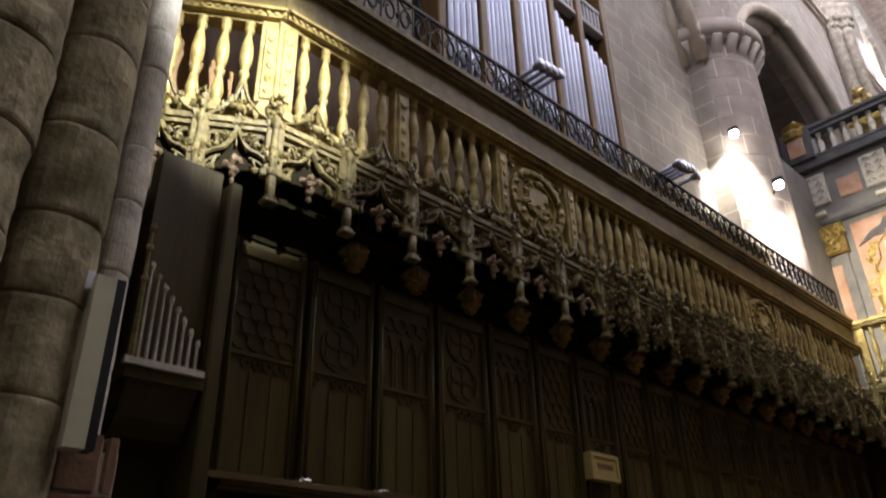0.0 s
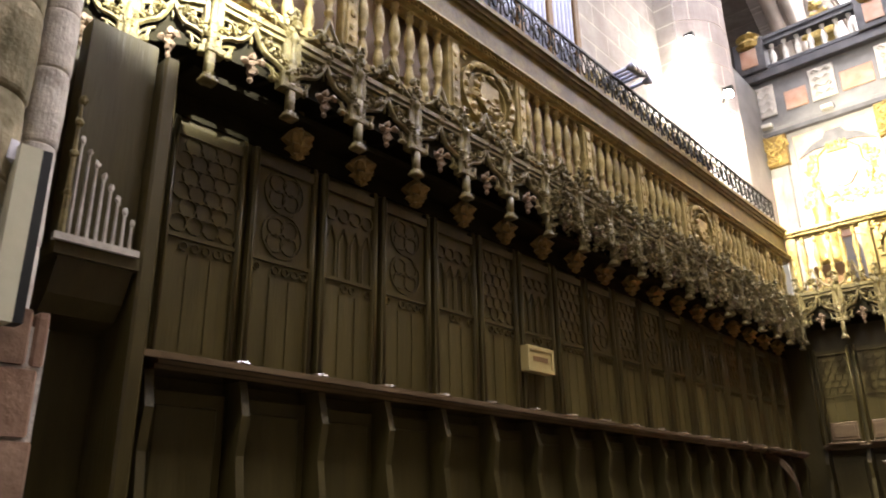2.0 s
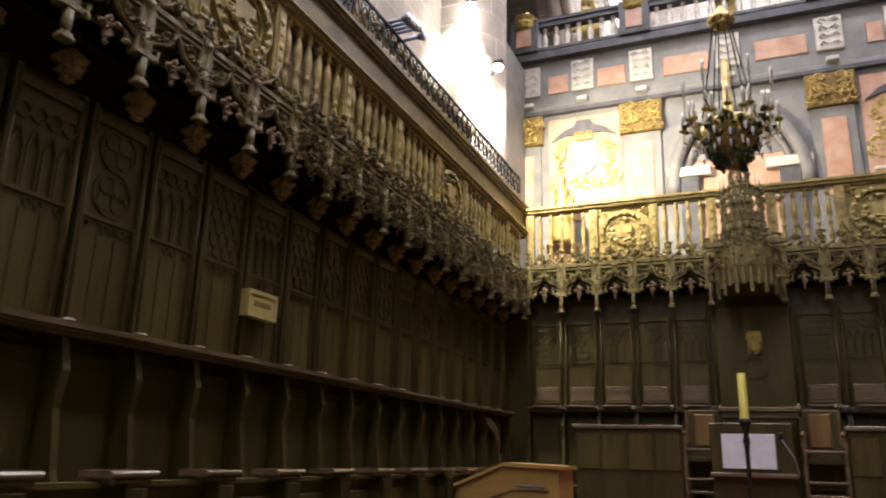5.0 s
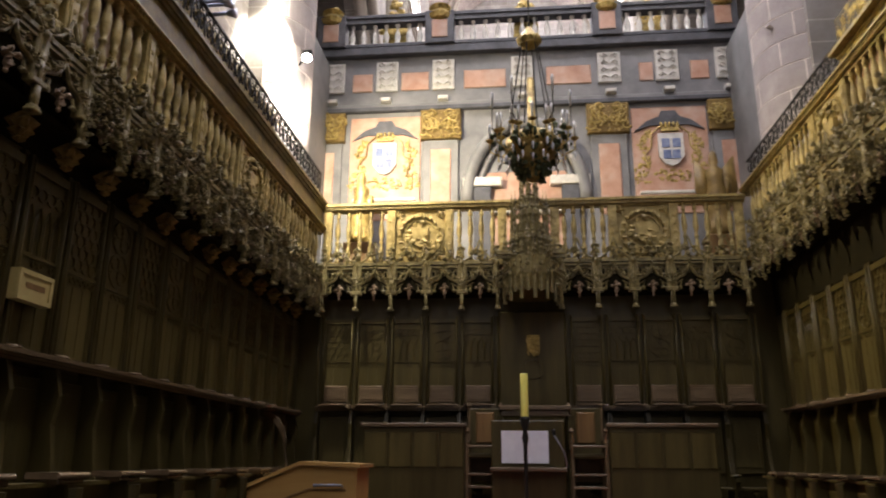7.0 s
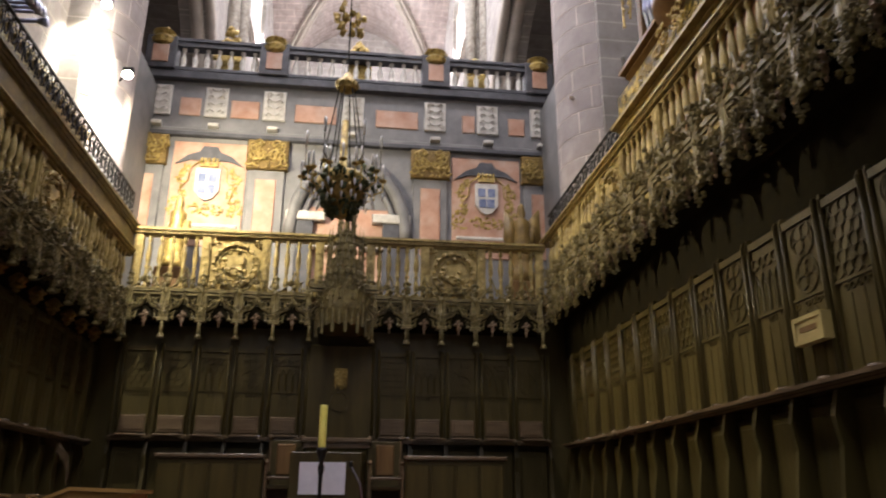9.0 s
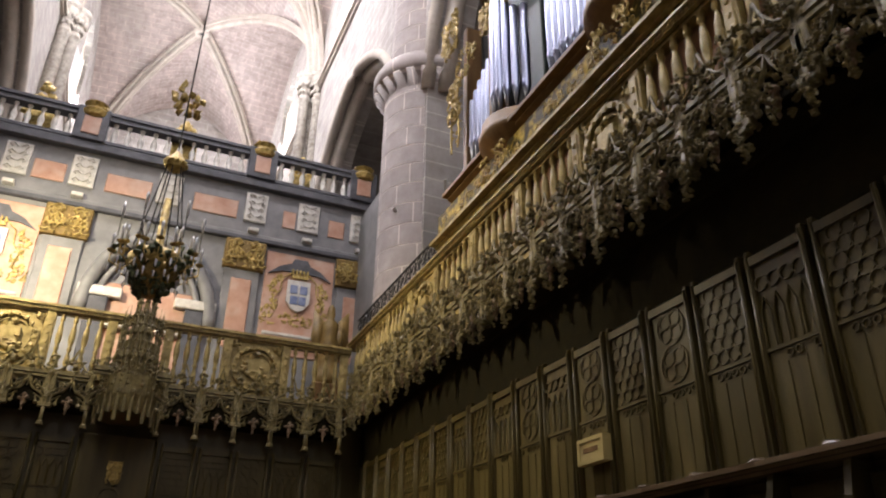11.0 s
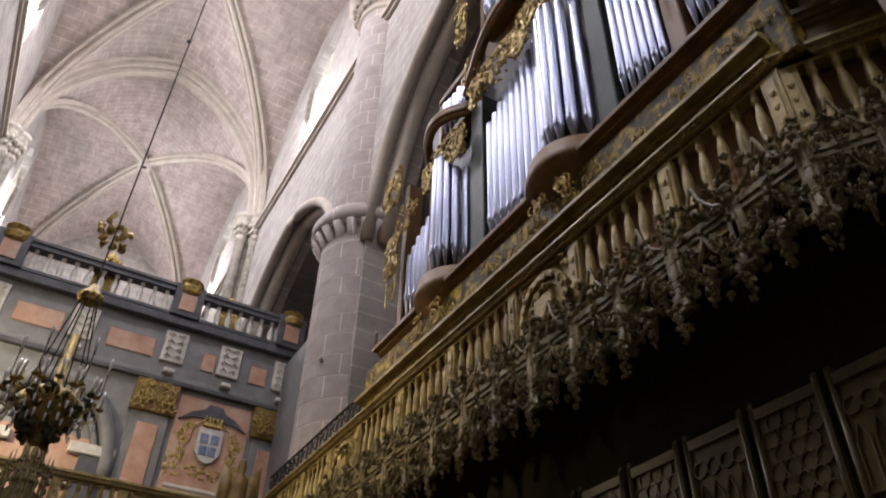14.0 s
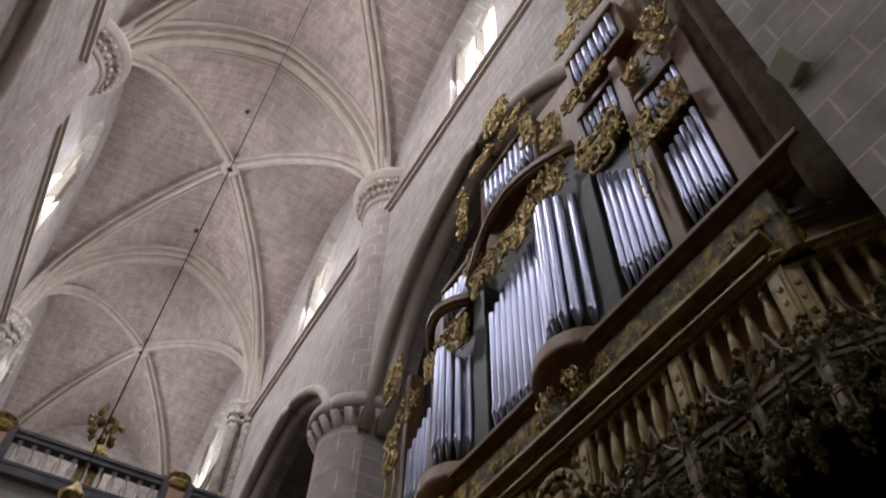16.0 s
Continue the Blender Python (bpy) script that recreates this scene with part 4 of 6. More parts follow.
# extra arm in paler polish, standing in for a divider that catches light
def lit_divider_arm(m, label):
    th = thing("lit_divider_arm", m, label, "bracket")

    def fn(bm):
        pts = [(-0.42, 1.3), (-0.36, 1.3), (-0.33, 1.9), (-0.28, 2.1), (-0.14, 2.28), (0.0, 2.38), (0.08, 2.38), (0.08, 2.3), (-0.08, 2.2), (-0.22, 2.06), (-0.3, 1.9), (-0.36, 1.6)]
        a = [bm.verts.new((-0.04, y, z)) for y, z in pts]
        b = [bm.verts.new((0.04, y, z)) for y, z in pts]
        for i in range(len(pts)):
            j = (i + 1) % len(pts)
            bm.faces.new((a[i], b[i], b[j], a[j]))
        bmesh.ops.triangle_fill(bm, use_beauty=True, edges=[e for e in bm.edges if e.verts[0].co.x == e.verts[1].co.x < 0])
        bmesh.ops.triangle_fill(bm, use_beauty=True, edges=[e for e in bm.edges if e.verts[0].co.x == e.verts[1].co.x > 0])
    part("curved_arm", mesh("curved_arm", fn, M_POLISH), th)


lit_divider_arm(left(12.62, 0, -4.42), "curved pale arm standing in for a lit stall divider")

# ---- lower stalls in front ----
def lowcap_fn(bm):
    cham(bm, -0.16, 0.16, -0.12, 0.1, 1.43, 1.465, 0.012)
    cham(bm, -0.13, 0.13, -0.1, 0.08, 1.4, 1.43, 0.01)


def lowarm_fn(bm):
    pts = [(-0.4, 0.2), (-0.34, 0.2), (-0.3, 0.55), (-0.4, 0.75), (-0.4, 0.8), (-0.14, 0.84), (-0.08, 1.1), (-0.1, 1.4), (0.06, 1.4), (0.06, 0.2)]
    a = [bm.verts.new((-0.035, y, z)) for y, z in pts]
    b = [bm.verts.new((0.035, y, z)) for y, z in pts]
    bm.faces.new(a)
    bm.faces.new(b[::-1])
    for i in range(len(pts)):
        j = (i + 1) % len(pts)
        bm.faces.new((a[i], b[i], b[j], a[j]))
    lathe(bm, [(0.035, 0.85), (0.05, 0.9), (0.03, 1.0), (0.035, 1.2), (0.055, 1.38)], 8, 0, -0.12)


LOWCAP = mesh("cap", lowcap_fn, M_POLISH)
LOWARM = mesh("arm_divider", lowarm_fn, M_DARK)
LOWBACK = mesh("back_panel", lambda bm: (cham(bm, -0.34, 0.34, 0.02, 0.06, 0.2, 1.4, 0.01), cham(bm, -0.26, 0.26, -0.01, 0.02, 0.9, 1.3, 0.01), box(bm, -0.34, 0.34, -0.03, 0.09, 1.385, 1.41)), M_PANEL)
LOWSEAT = mesh("seat", lambda bm: cham(bm, -0.3, 0.3, -0.36, 0.0, 0.6, 0.64, 0.01), M_DARK)


def low_stall(m):
    th = thing("lower_choir_stall", m, "dark lower choir stall with polished flat cap", "stall", "lower choir stalls")
    part("back_panel", LOWBACK, th)
    part("seat", LOWSEAT, th)
    part("arm_divider", LOWARM, th, T(0.34, 0, 0))
    part("cap", LOWCAP, th, T(0.34, 0, 0), "polished cap")


for k in range(14):
    low_stall(left(1.2 + 0.68 * (k + 0.5), 0.03, -2.95))
    low_stall(right(1.2 + 0.68 * (k + 0.5) + 0.3, 0, 2.95))


# ---- wrought-iron railings on the galleries ----
def scroll_fn(bm):
    for sg in (-1, 1):
        pts = [(sg * (0.1 + 0.075 * math.cos(a) * (1 - a / 16)), 0, 0.17 + sg * 0.0 + 0.1 * math.sin(a) * (1 - a / 16)) for a in [0.5 * i for i in range(16)]]
        tube(bm, pts, 0.011, 5)
        tube(bm, [(sg * 0.02, 0, 0.02), (sg * 0.09, 0, 0.06), (sg * 0.17, 0, 0.03)], 0.009, 5)
        tube(bm, [(sg * 0.02, 0, 0.33), (sg * 0.09, 0, 0.28), (sg * 0.17, 0, 0.32)], 0.009, 5)
    tube(bm, [(0, 0, 0.02), (0.02, 0, 0.17), (0, 0, 0.33)], 0.012, 5)
    tube(bm, [(0.2, 0, 0.0), (0.2, 0, 0.35)], 0.012, 6)
    blob(bm, (0, 0, 0.17), 0.025, 0.02, 0.03, 0.2)


SCROLL = mesh("scroll_panel", scroll_fn, M_IRON)


def iron_railing(m, a, b):
    th = thing("iron_railing", m, "black wrought-iron scrollwork railing on the gallery cornice", "railing", "gallery railings")
    for z in (0.0, 0.35):
        part("rail", mesh("rail", lambda bm: box(bm, a, b, -0.015, 0.015, z - 0.012, z + 0.012), M_IRON), th)
    n = int((b - a) / 0.4)
    for i in range(n):
        part("scroll_panel", SCROLL, th, T(a + (b - a) * (i + 0.5) / n, 0, 0))


iron_railing(left(0, 6.59, -4.1) @ T(0, 0, 0, (1, 1, 1.35)), 2.2, 13.9)
iron_railing(right(0, 6.68, 4.1), -13.9, -9.6)


# ---- organs ----
def pipe_mesh(r, h, foot=0.3):
    def fn(bm):
        lathe(bm, [(r * 0.25, 0.0), (r * 0.9, foot), (r, foot + 0.02), (r * 0.96, foot + 0.1), (r, foot + 0.14), (r, h - 0.02), (r * 0.96, h)], 12)
        prism(bm, [(-r * 0.5, foot + 0.02), (r * 0.5, foot + 0.02), (r * 0.5, foot + 0.12), (0, foot + 0.2), (-r * 0.5, foot + 0.12)], -r * 1.03, -r * 0.9)
    return mesh("pipe", fn, M_PIPE, True)


def carving(w, h, n, seed, dz=0.0):
    r = random.Random(seed)

    def fn(bm):
        # C-scrolls in pairs about the middle, then leaves and seeds between them
        if w > 0.25 and h > 0.3:
            m = max(3, int(w * h * 16))
            for i in range(m):
                cx, cz = r.uniform(0.06, 0.46) * w, r.uniform(-0.42, 0.42) * h
                cz = cz * (1 - 0.4 * abs(2 * cx / w)) + dz * abs(2 * cx / w)
                q, a0, turn = r.uniform(0.08, 0.16) * min(1.0, max(w, h)), r.uniform(0, 6.28), r.choice((-1, 1))
                for sg in (-1, 1):
                    tube(bm, [(sg * (cx + q * (1 - 0.075 * j) * math.cos(a0 + turn * 0.62 * j)), -0.05 - 0.004 * j, cz + q * (1 - 0.075 * j) * math.sin(a0 + turn * 0.62 * j)) for j in range(11)], 0.2 * q, 5, 0.45)
                    blob(bm, (sg * (cx + q * math.cos(a0)), -0.06, cz + q * math.sin(a0)), 0.32 * q, 0.03, 0.32 * q, 0.4)
        for i in range(n):
            x = r.uniform(-w / 2, w / 2)
            z = r.uniform(-h / 2, h / 2) * (1 - 0.5 * abs(2 * x / w)) + dz * abs(2 * x / w)
            k = min(0.6, 0.3 + w)
            blob(bm, (x, r.uniform(-0.05, 0.02), z), k * r.uniform(0.02, 0.055), 0.035 * k, k * r.uniform(0.02, 0.065), 0.5)
        if w < 0.6:
            for sg in (-1, 1):
                tube(bm, [(sg * w * 0.1, -0.03, h * 0.3), (sg * w * 0.3, -0.05, h * 0.1), (sg * w * 0.45, -0.03, -h * 0.3), (sg * w * 0.35, -0.04, -h * 0.42)], min(0.03, w * 0.06), 5)
    return mesh("gilded_carving", fn, M_GOLD)


def moulding(name, parent, x0, x1, z, h, out, mat, label=""):
    """A stepped cornice along local x whose front stands out by `out`."""
    def fn(bm):
        prof = [(0.1, 0), (-out * 0.4, 0), (-out * 0.45, 0.05), (-out * 0.45, 0.28), (-out * 0.52, 0.3), (-out * 0.75, 0.46), (-out * 0.75, 0.55), (-out * 0.97, 0.57), (-out, 0.6), (-out, 0.82), (-out * 0.97, 0.85), (-out * 0.9, 0.86), (-out * 0.88, 1.0), (0.1, 1.0)]
        a = [bm.verts.new((x0, y, z + k * h)) for y, k in prof]
        b = [bm.verts.new((x1, y, z + k * h)) for y, k in prof]
        bm.faces.new(a)
        bm.faces.new(b[::-1])
        for i in range(len(prof)):
            j = (i + 1) % len(prof)
            bm.faces.new((a[i], b[i], b[j], a[j]))
    return part(name, mesh(name, fn, mat), parent, None, label)


organ = thing("pipe_organ", right(0, 6.5, 4.35), "baroque brown pipe organ with gilded carving and tin pipes", "organ")
Z = 6.5


def rpipes(ya, yb, n, base, tops, bulge=0.0, fill=0.46):
    r = abs(ya - yb) / n * fill
    for i in range(n):
        t = (i + 0.5) / n
        y = ya + (yb - ya) * t
        top = tops(t)
        out = bulge * math.sin(math.pi * t)
        part("pipe", pipe_mesh(r, top - base, 0.2 + 0.25 * (1 - t)), organ, T(-y, -out, base - Z))


def rbox(name, y0, y1, d0, d1, z0, z1, mat, label=""):
    return part(name, mesh(name, lambda bm: cham(bm, -y1, -y0, d0, d1, z0 - Z, z1 - Z, 0.015), mat), organ, None, label)


# black sheet paints the shade behind the pipes; only the upper back is wood
rbox("case_back", 1.72, 9.0, 0.24, 0.38, 6.55, 12.2, M_BLACK, "black sheet for the shade inside the case")
rbox("case_back", 2.3, 6.9, 0.24, 0.36, 12.2, 14.6, M_CASE)
rpipes(8.95, 8.2, 5, 7.9, lambda t: 9.2 + 0.5 * t)
rpipes(8.0, 6.98, 8, 7.95, lambda t: 9.75 + 0.5 * math.sin(math.pi * min(1, t * 1.2)), 0.28)
rpipes(6.5, 5.15, 9, 7.75, lambda t: 10.15 + 0.75 * t)
rpipes(5.15, 4.2, 6, 7.95, lambda t: 10.95 - 0.35 * t, 0.26)
rpipes(3.78, 3.05, 6, 7.95, lambda t: 10.55 - 0.85 * t)
rpipes(2.72, 2.08, 6, 8.0, lambda t: 9.45 + 0.35 * t)
for y0, y1, z1, mt in ((9.0, 9.15, 11.0, M_CASE), (8.06, 8.2, 10.9, M_CASE), (6.56, 6.9, 11.0, M_GREEN), (3.84, 4.14, 11.2, M_GREEN), (2.78, 3.0, 12.6, M_CASE), (1.74, 2.04, 11.6, M_CASE)):
    rbox("post", y0, y1, -0.06, 0.24, 7.6, z1, mt)
# curved cornices over the towers
for y0, y1, z, rise in ((6.95, 4.0, 11.05, 0.75), (8.2, 6.85, 10.75, 0.22)):
    def arc(bm):
        for off, r in ((0.0, 0.09), (0.1, 0.07), (-0.09, 0.05)):
            tube(bm, [(-(y0 + (y1 - y0) * t), -0.1 - 0.3 * math.sin(math.pi * t), z - Z + off + rise * math.sin(math.pi * min(1.0, t * 0.62 + 0.12))) for t in [i / 18 for i in range(19)]], r, 6)
    part("arched_cornice", mesh("arched_cornice", arc, M_CASE, True), organ)
for yc, zc, w, h, n, dz in ((7.45, 10.35, 1.15, 0.75, 90, -0.25), (5.9, 10.85, 1.4, 0.65, 90, 0.0), (4.7, 11.25, 1.05, 0.7, 90, -0.25), (3.4, 10.65, 0.85, 0.9, 80, 0.1), (2.4, 9.95, 0.75, 0.7, 70, -0.1), (2.9, 9.5, 0.22, 1.3, 24, 0), (9.1, 9.2, 0.3, 1.6, 30, 0), (8.7, 9.9, 0.6, 0.5, 26, 0), (9.3, 11.0, 0.5, 0.9, 34, 0), (3.4, 12.45, 0.9, 0.5, 34, 0), (2.3, 11.25, 0.8, 0.5, 34, 0), (5.7, 14.3, 1.7, 0.5, 44, 0), (6.95, 13.4, 0.3, 1.4, 30, 0), (4.8, 13.4, 0.3, 1.4, 30, 0), (3.1, 14.5, 1.3, 0.6, 44, 0), (1.95, 11.9, 0.4, 0.9, 30, 0), (4.25, 12.4, 0.4, 0.8, 30, 0), (6.6, 11.6, 0.4, 0.5, 20, 0), (5.7, 15.2, 0.7, 1.0, 40, 0), (2.9, 15.3, 0.6, 0.8, 34, 0)):
    part("gilded_carving", carving(w * 1.12, h * 1.3, int(n * 1.5), int(yc * 10 + zc), dz), organ, T(-yc, -0.2, zc - Z), "gilded scroll carving")
# upper tier of small pipe fields
for ya, yb, n, z0, z1 in ((6.5, 5.0, 9, 12.75, 13.95), (3.75, 3.05, 6, 11.35, 12.15), (2.68, 2.05, 6, 10.15, 10.95), (3.7, 2.6, 7, 13.2, 14.15), (7.9, 7.1, 5, 11.2, 12.1)):
    rbox("pipe_field_frame", yb - 0.1, ya + 0.1, -0.02, 0.22, z0 - 0.14, z0 - 0.02, M_CASE)
    rbox("pipe_field_frame", yb - 0.1, ya + 0.1, -0.06, 0.22, z1 + 0.06, z1 + 0.2, M_CASE)
    rbox("pipe_field_frame", ya + 0.02, ya + 0.14, -0.03, 0.22, z0 - 0.1, z1 + 0.1, M_CASE)
    rbox("pipe_field_frame", yb - 0.14, yb - 0.02, -0.03, 0.22, z0 - 0.1, z1 + 0.1, M_CASE)
    rpipes(ya, yb, n, z0, lambda t: z1 - 0.12 * math.sin(math.pi * t))
# base: dark band with gilded ornament, cornice and corbelled bowls
rbox("dark_band", 1.75, 9.7, -0.26, 0.2, 6.54, 7.36, M_BAND, "dark band with gilded ornament")
moulding("base_cornice", organ, -9.3, -1.25, 7.36 - Z, 0.26, 0.36, M_CASE, "brown moulded base cornice")
moulding("gilded_cornice", organ, -9.7, -1.95, 0.18, 0.2, 0.4, M_BAL, "gilded moulding under the band")
rbox("backing_board", 2.1, 9.7, -0.1, -0.05, 5.4, 6.66, M_BACKING, "salmon board behind the balusters")
part("backing_board", mesh("backing_board", lambda bm: box(bm, 0.0, 1.05, 0.2, 0.24, 5.4, 6.66), M_BACKING), organ, right(0, 6.5, 4.35).inverted() @ pose(4.12, 2.05, 0, 0, 0, SPLAY - 90), "salmon board behind the balusters")
r_orn = random.Random(5)
for i in range(70):
    y = 1.85 + 7.6 * i / 70
    part("gilded_carving", carving(0.1, 0.2, 6, i), organ, T(-y, -0.27, 7.0 - Z + r_orn.uniform(-0.16, 0.16)), "small gilded ornament")
for yc, w in ((7.5, 0.62), (4.72, 0.66)):
    def bowl(bm):
        lathe(bm, [(0.05, 6.75 - Z), (0.16, 6.85 - Z), (0.24, 7.1 - Z), (w - 0.12, 7.42 - Z), (w, 7.5 - Z), (w, 7.62 - Z), (w - 0.06, 7.68 - Z), (w - 0.04, 7.8 - Z)], 28, -yc, 0.1)
    part("corbel_bowl", mesh("corbel_bowl", bowl, M_CASE, True), organ, None, "brown turned corbel bowl")
    part("gilded_carving", carving(0.7, 0.45, 30, int(yc * 7)), organ, T(-yc, -0.34, 7.1 - Z), "gilded mask of leaves")

lorg = thing("pipe_organ", left(0, 6.5, -4.62), "pale-fronted organ with tall tin pipes and brown posts", "organ")


def lpipes(ya, yb, n, base, tops):
    r = (yb - ya) / n * 0.45
    for i in range(n):
        t = (i + 0.5) / n
        part("pipe", pipe_mesh(r, tops(t) - base, 0.42), lorg, T(ya + (yb - ya) * t, 0, base - Z))


def lbox(name, y0, y1, d0, d1, z0, z1, mat):
    part(name, mesh(name, lambda bm: cham(bm, y0, y1, d0, d1, z0 - Z, z1 - Z, 0.015), mat), lorg)


# black sheet again in place of the shade between the pipes
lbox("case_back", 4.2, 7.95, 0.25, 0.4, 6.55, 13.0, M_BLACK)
for y in (4.22, 4.95, 5.62, 6.44, 7.16, 7.86):
    lbox("post", y, y + 0.13, -0.06, 0.25, 6.6, 12.5, M_CASE)
lpipes(4.4, 4.93, 5, 7.0, lambda t: 11.6)
lpipes(5.1, 5.6, 6, 7.0, lambda t: 9.0 + 0.7 * math.sin(math.pi * t))
lpipes(5.77, 6.42, 6, 7.0, lambda t: 11.8)
lpipes(6.59, 7.14, 5, 7.0, lambda t: 9.2 + 0.4 * (1 - t))
lpipes(7.31, 7.84, 5, 7.0, lambda t: 9.5 - 0.3 * t)
for y0, y1 in ((6.57, 7.16), (7.29, 7.86)):
    lbox("lattice_rail", y0, y1, -0.04, 0.1, 9.85, 9.93, M_PAPER)
    lbox("lattice_rail", y0, y1, -0.04, 0.1, 10.3, 10.38, M_PAPER)
    for i in range(6):
        yy = y0 + (y1 - y0) * (i + 0.5) / 6
        lbox("lattice_bar", yy - 0.02, yy + 0.02, -0.03, 0.05, 9.93, 10.3, M_PAPER)
lbox("base_panel", 4.15, 8.0, -0.1, 0.25, 6.54, 7.0, M_CASE)
for k, y in enumerate([5.2, 5.32, 5.44, 5.56, 8.2, 8.32, 8.44, 8.56, 8.68]):
    def trumpet(bm):
        tube(bm, [(0, 0.2, 0), (0, -0.35, 0.02), (0, -0.6, 0.03)], 0.02, 8, 1.6)
        tube(bm, [(0, -0.6, 0.03), (0, -0.72, 0.03)], 0.034, 10, 2.2)
    part("trumpet_pipe", mesh("trumpet_pipe", trumpet, M_PIPE, True), lorg, T(y, 0, 7.25 - Z + 0.02 * (k % 4)), "horizontal trumpet pipe")
# golden-brown ledge of the gallery wall beyond the left organ
solid("gallery_parapet_trim", mesh("gallery_parapet_trim", lambda bm: (box(bm, -5.12, -4.45, 8.0, 12.0, 6.5, 7.25), box(bm, -5.12, -4.4, 8.0, 12.05, 7.25, 7.36)), M_BAL), "yellow-brown wooden parapet beside the organ", "trim")
solid("wall_left_gallery", mesh("wall_left_gallery", lambda bm: box(bm, -5.8, -5.12, 7.9, 12.6, 7.2, 18), M_STONE), "pale ashlar wall above the gallery", "wall")

# ---- painted screen at the choir's end ----
screen = thing("painted_screen", T(0, 16.5, 5.2), "tall grey-blue painted marble screen with salmon panels", "screen", "", "structure")
SZ = 5.2


def sbox(name, x0, x1, z0, z1, d0, d1, mat, label="", parent=None):
    return part(name, mesh(name, lambda bm: cham(bm, x0, x1, d0, d1, z0 - SZ, z1 - SZ, min(0.02, (x1 - x0) / 5)), mat), parent or screen, None, label)


sbox("wall_field", -5.0, 5.0, 0.0, 11.2, 0.0, 0.5, M_GREY)
sbox("frieze_cornice", -5.0, 5.0, 11.12, 11.34, -0.18, 0.5, M_GREYD, "dark moulded cornice")
sbox("string_cornice", -5.0, 5.0, 9.62, 9.74, -0.14, 0.0, M_GREYD)
sbox("string_cornice", -5.0, 5.0, 9.74, 9.86, -0.06, 0.0, M_GREY)
for x in (-4.62, -3.3, -1.92, -0.02, 2.03, 3.36, 4.74):
    w = 0.27
    rp = sbox("relief_panel", x - w, x + w, 10.18, 10.98, -0.07, 0.0, M_RELIEF, "white carved relief panel")

    def curls(bm):
        for k in range(4):
            zz = 10.3 - SZ + 0.19 * k
            for sg in (-1, 1):
                tube(bm, [(x + sg * 0.03, -0.09, zz), (x + sg * 0.13, -0.1, zz + 0.07), (x + sg * 0.19, -0.09, zz + 0.01), (x + sg * 0.13, -0.09, zz - 0.03)], 0.022, 5)
    part("scroll_relief", mesh("scroll_relief", curls, M_RELIEF), rp)
    sbox("bracket", x - 0.12, x + 0.12, 9.86, 9.96, -0.2, 0.0, M_RELIEF)
for x0, x1 in ((-4.15, -3.66), (-2.95, -2.28), (-1.42, -0.42), (0.55, 1.6), (2.72, 3.04), (3.9, 4.32)):
    sbox("salmon_panel", x0, x1, 10.2, 10.68, -0.03, 0.0, M_SALMON, "salmon marble panel")
for x in (-4.75, -1.97, 1.92, 4.66):
    gc = sbox("gilded_capital", x - 0.48, x + 0.48, 8.85, 9.6, -0.16, 0.0, M_OCHRE, "gilded carved capital")
    part("gilded_leaf", carving(0.95, 0.75, 40, int(x * 10)), gc, T(x, -0.17, 9.22 - SZ))
    sbox("pilaster", x - 0.42, x + 0.42, 5.2, 8.85, -0.08, 0.0, M_GREY)
    sbox("salmon_panel", x - 0.24, x + 0.24, 6.9, 8.6, -0.11, -0.08, M_SALMON, "salmon marble inset")
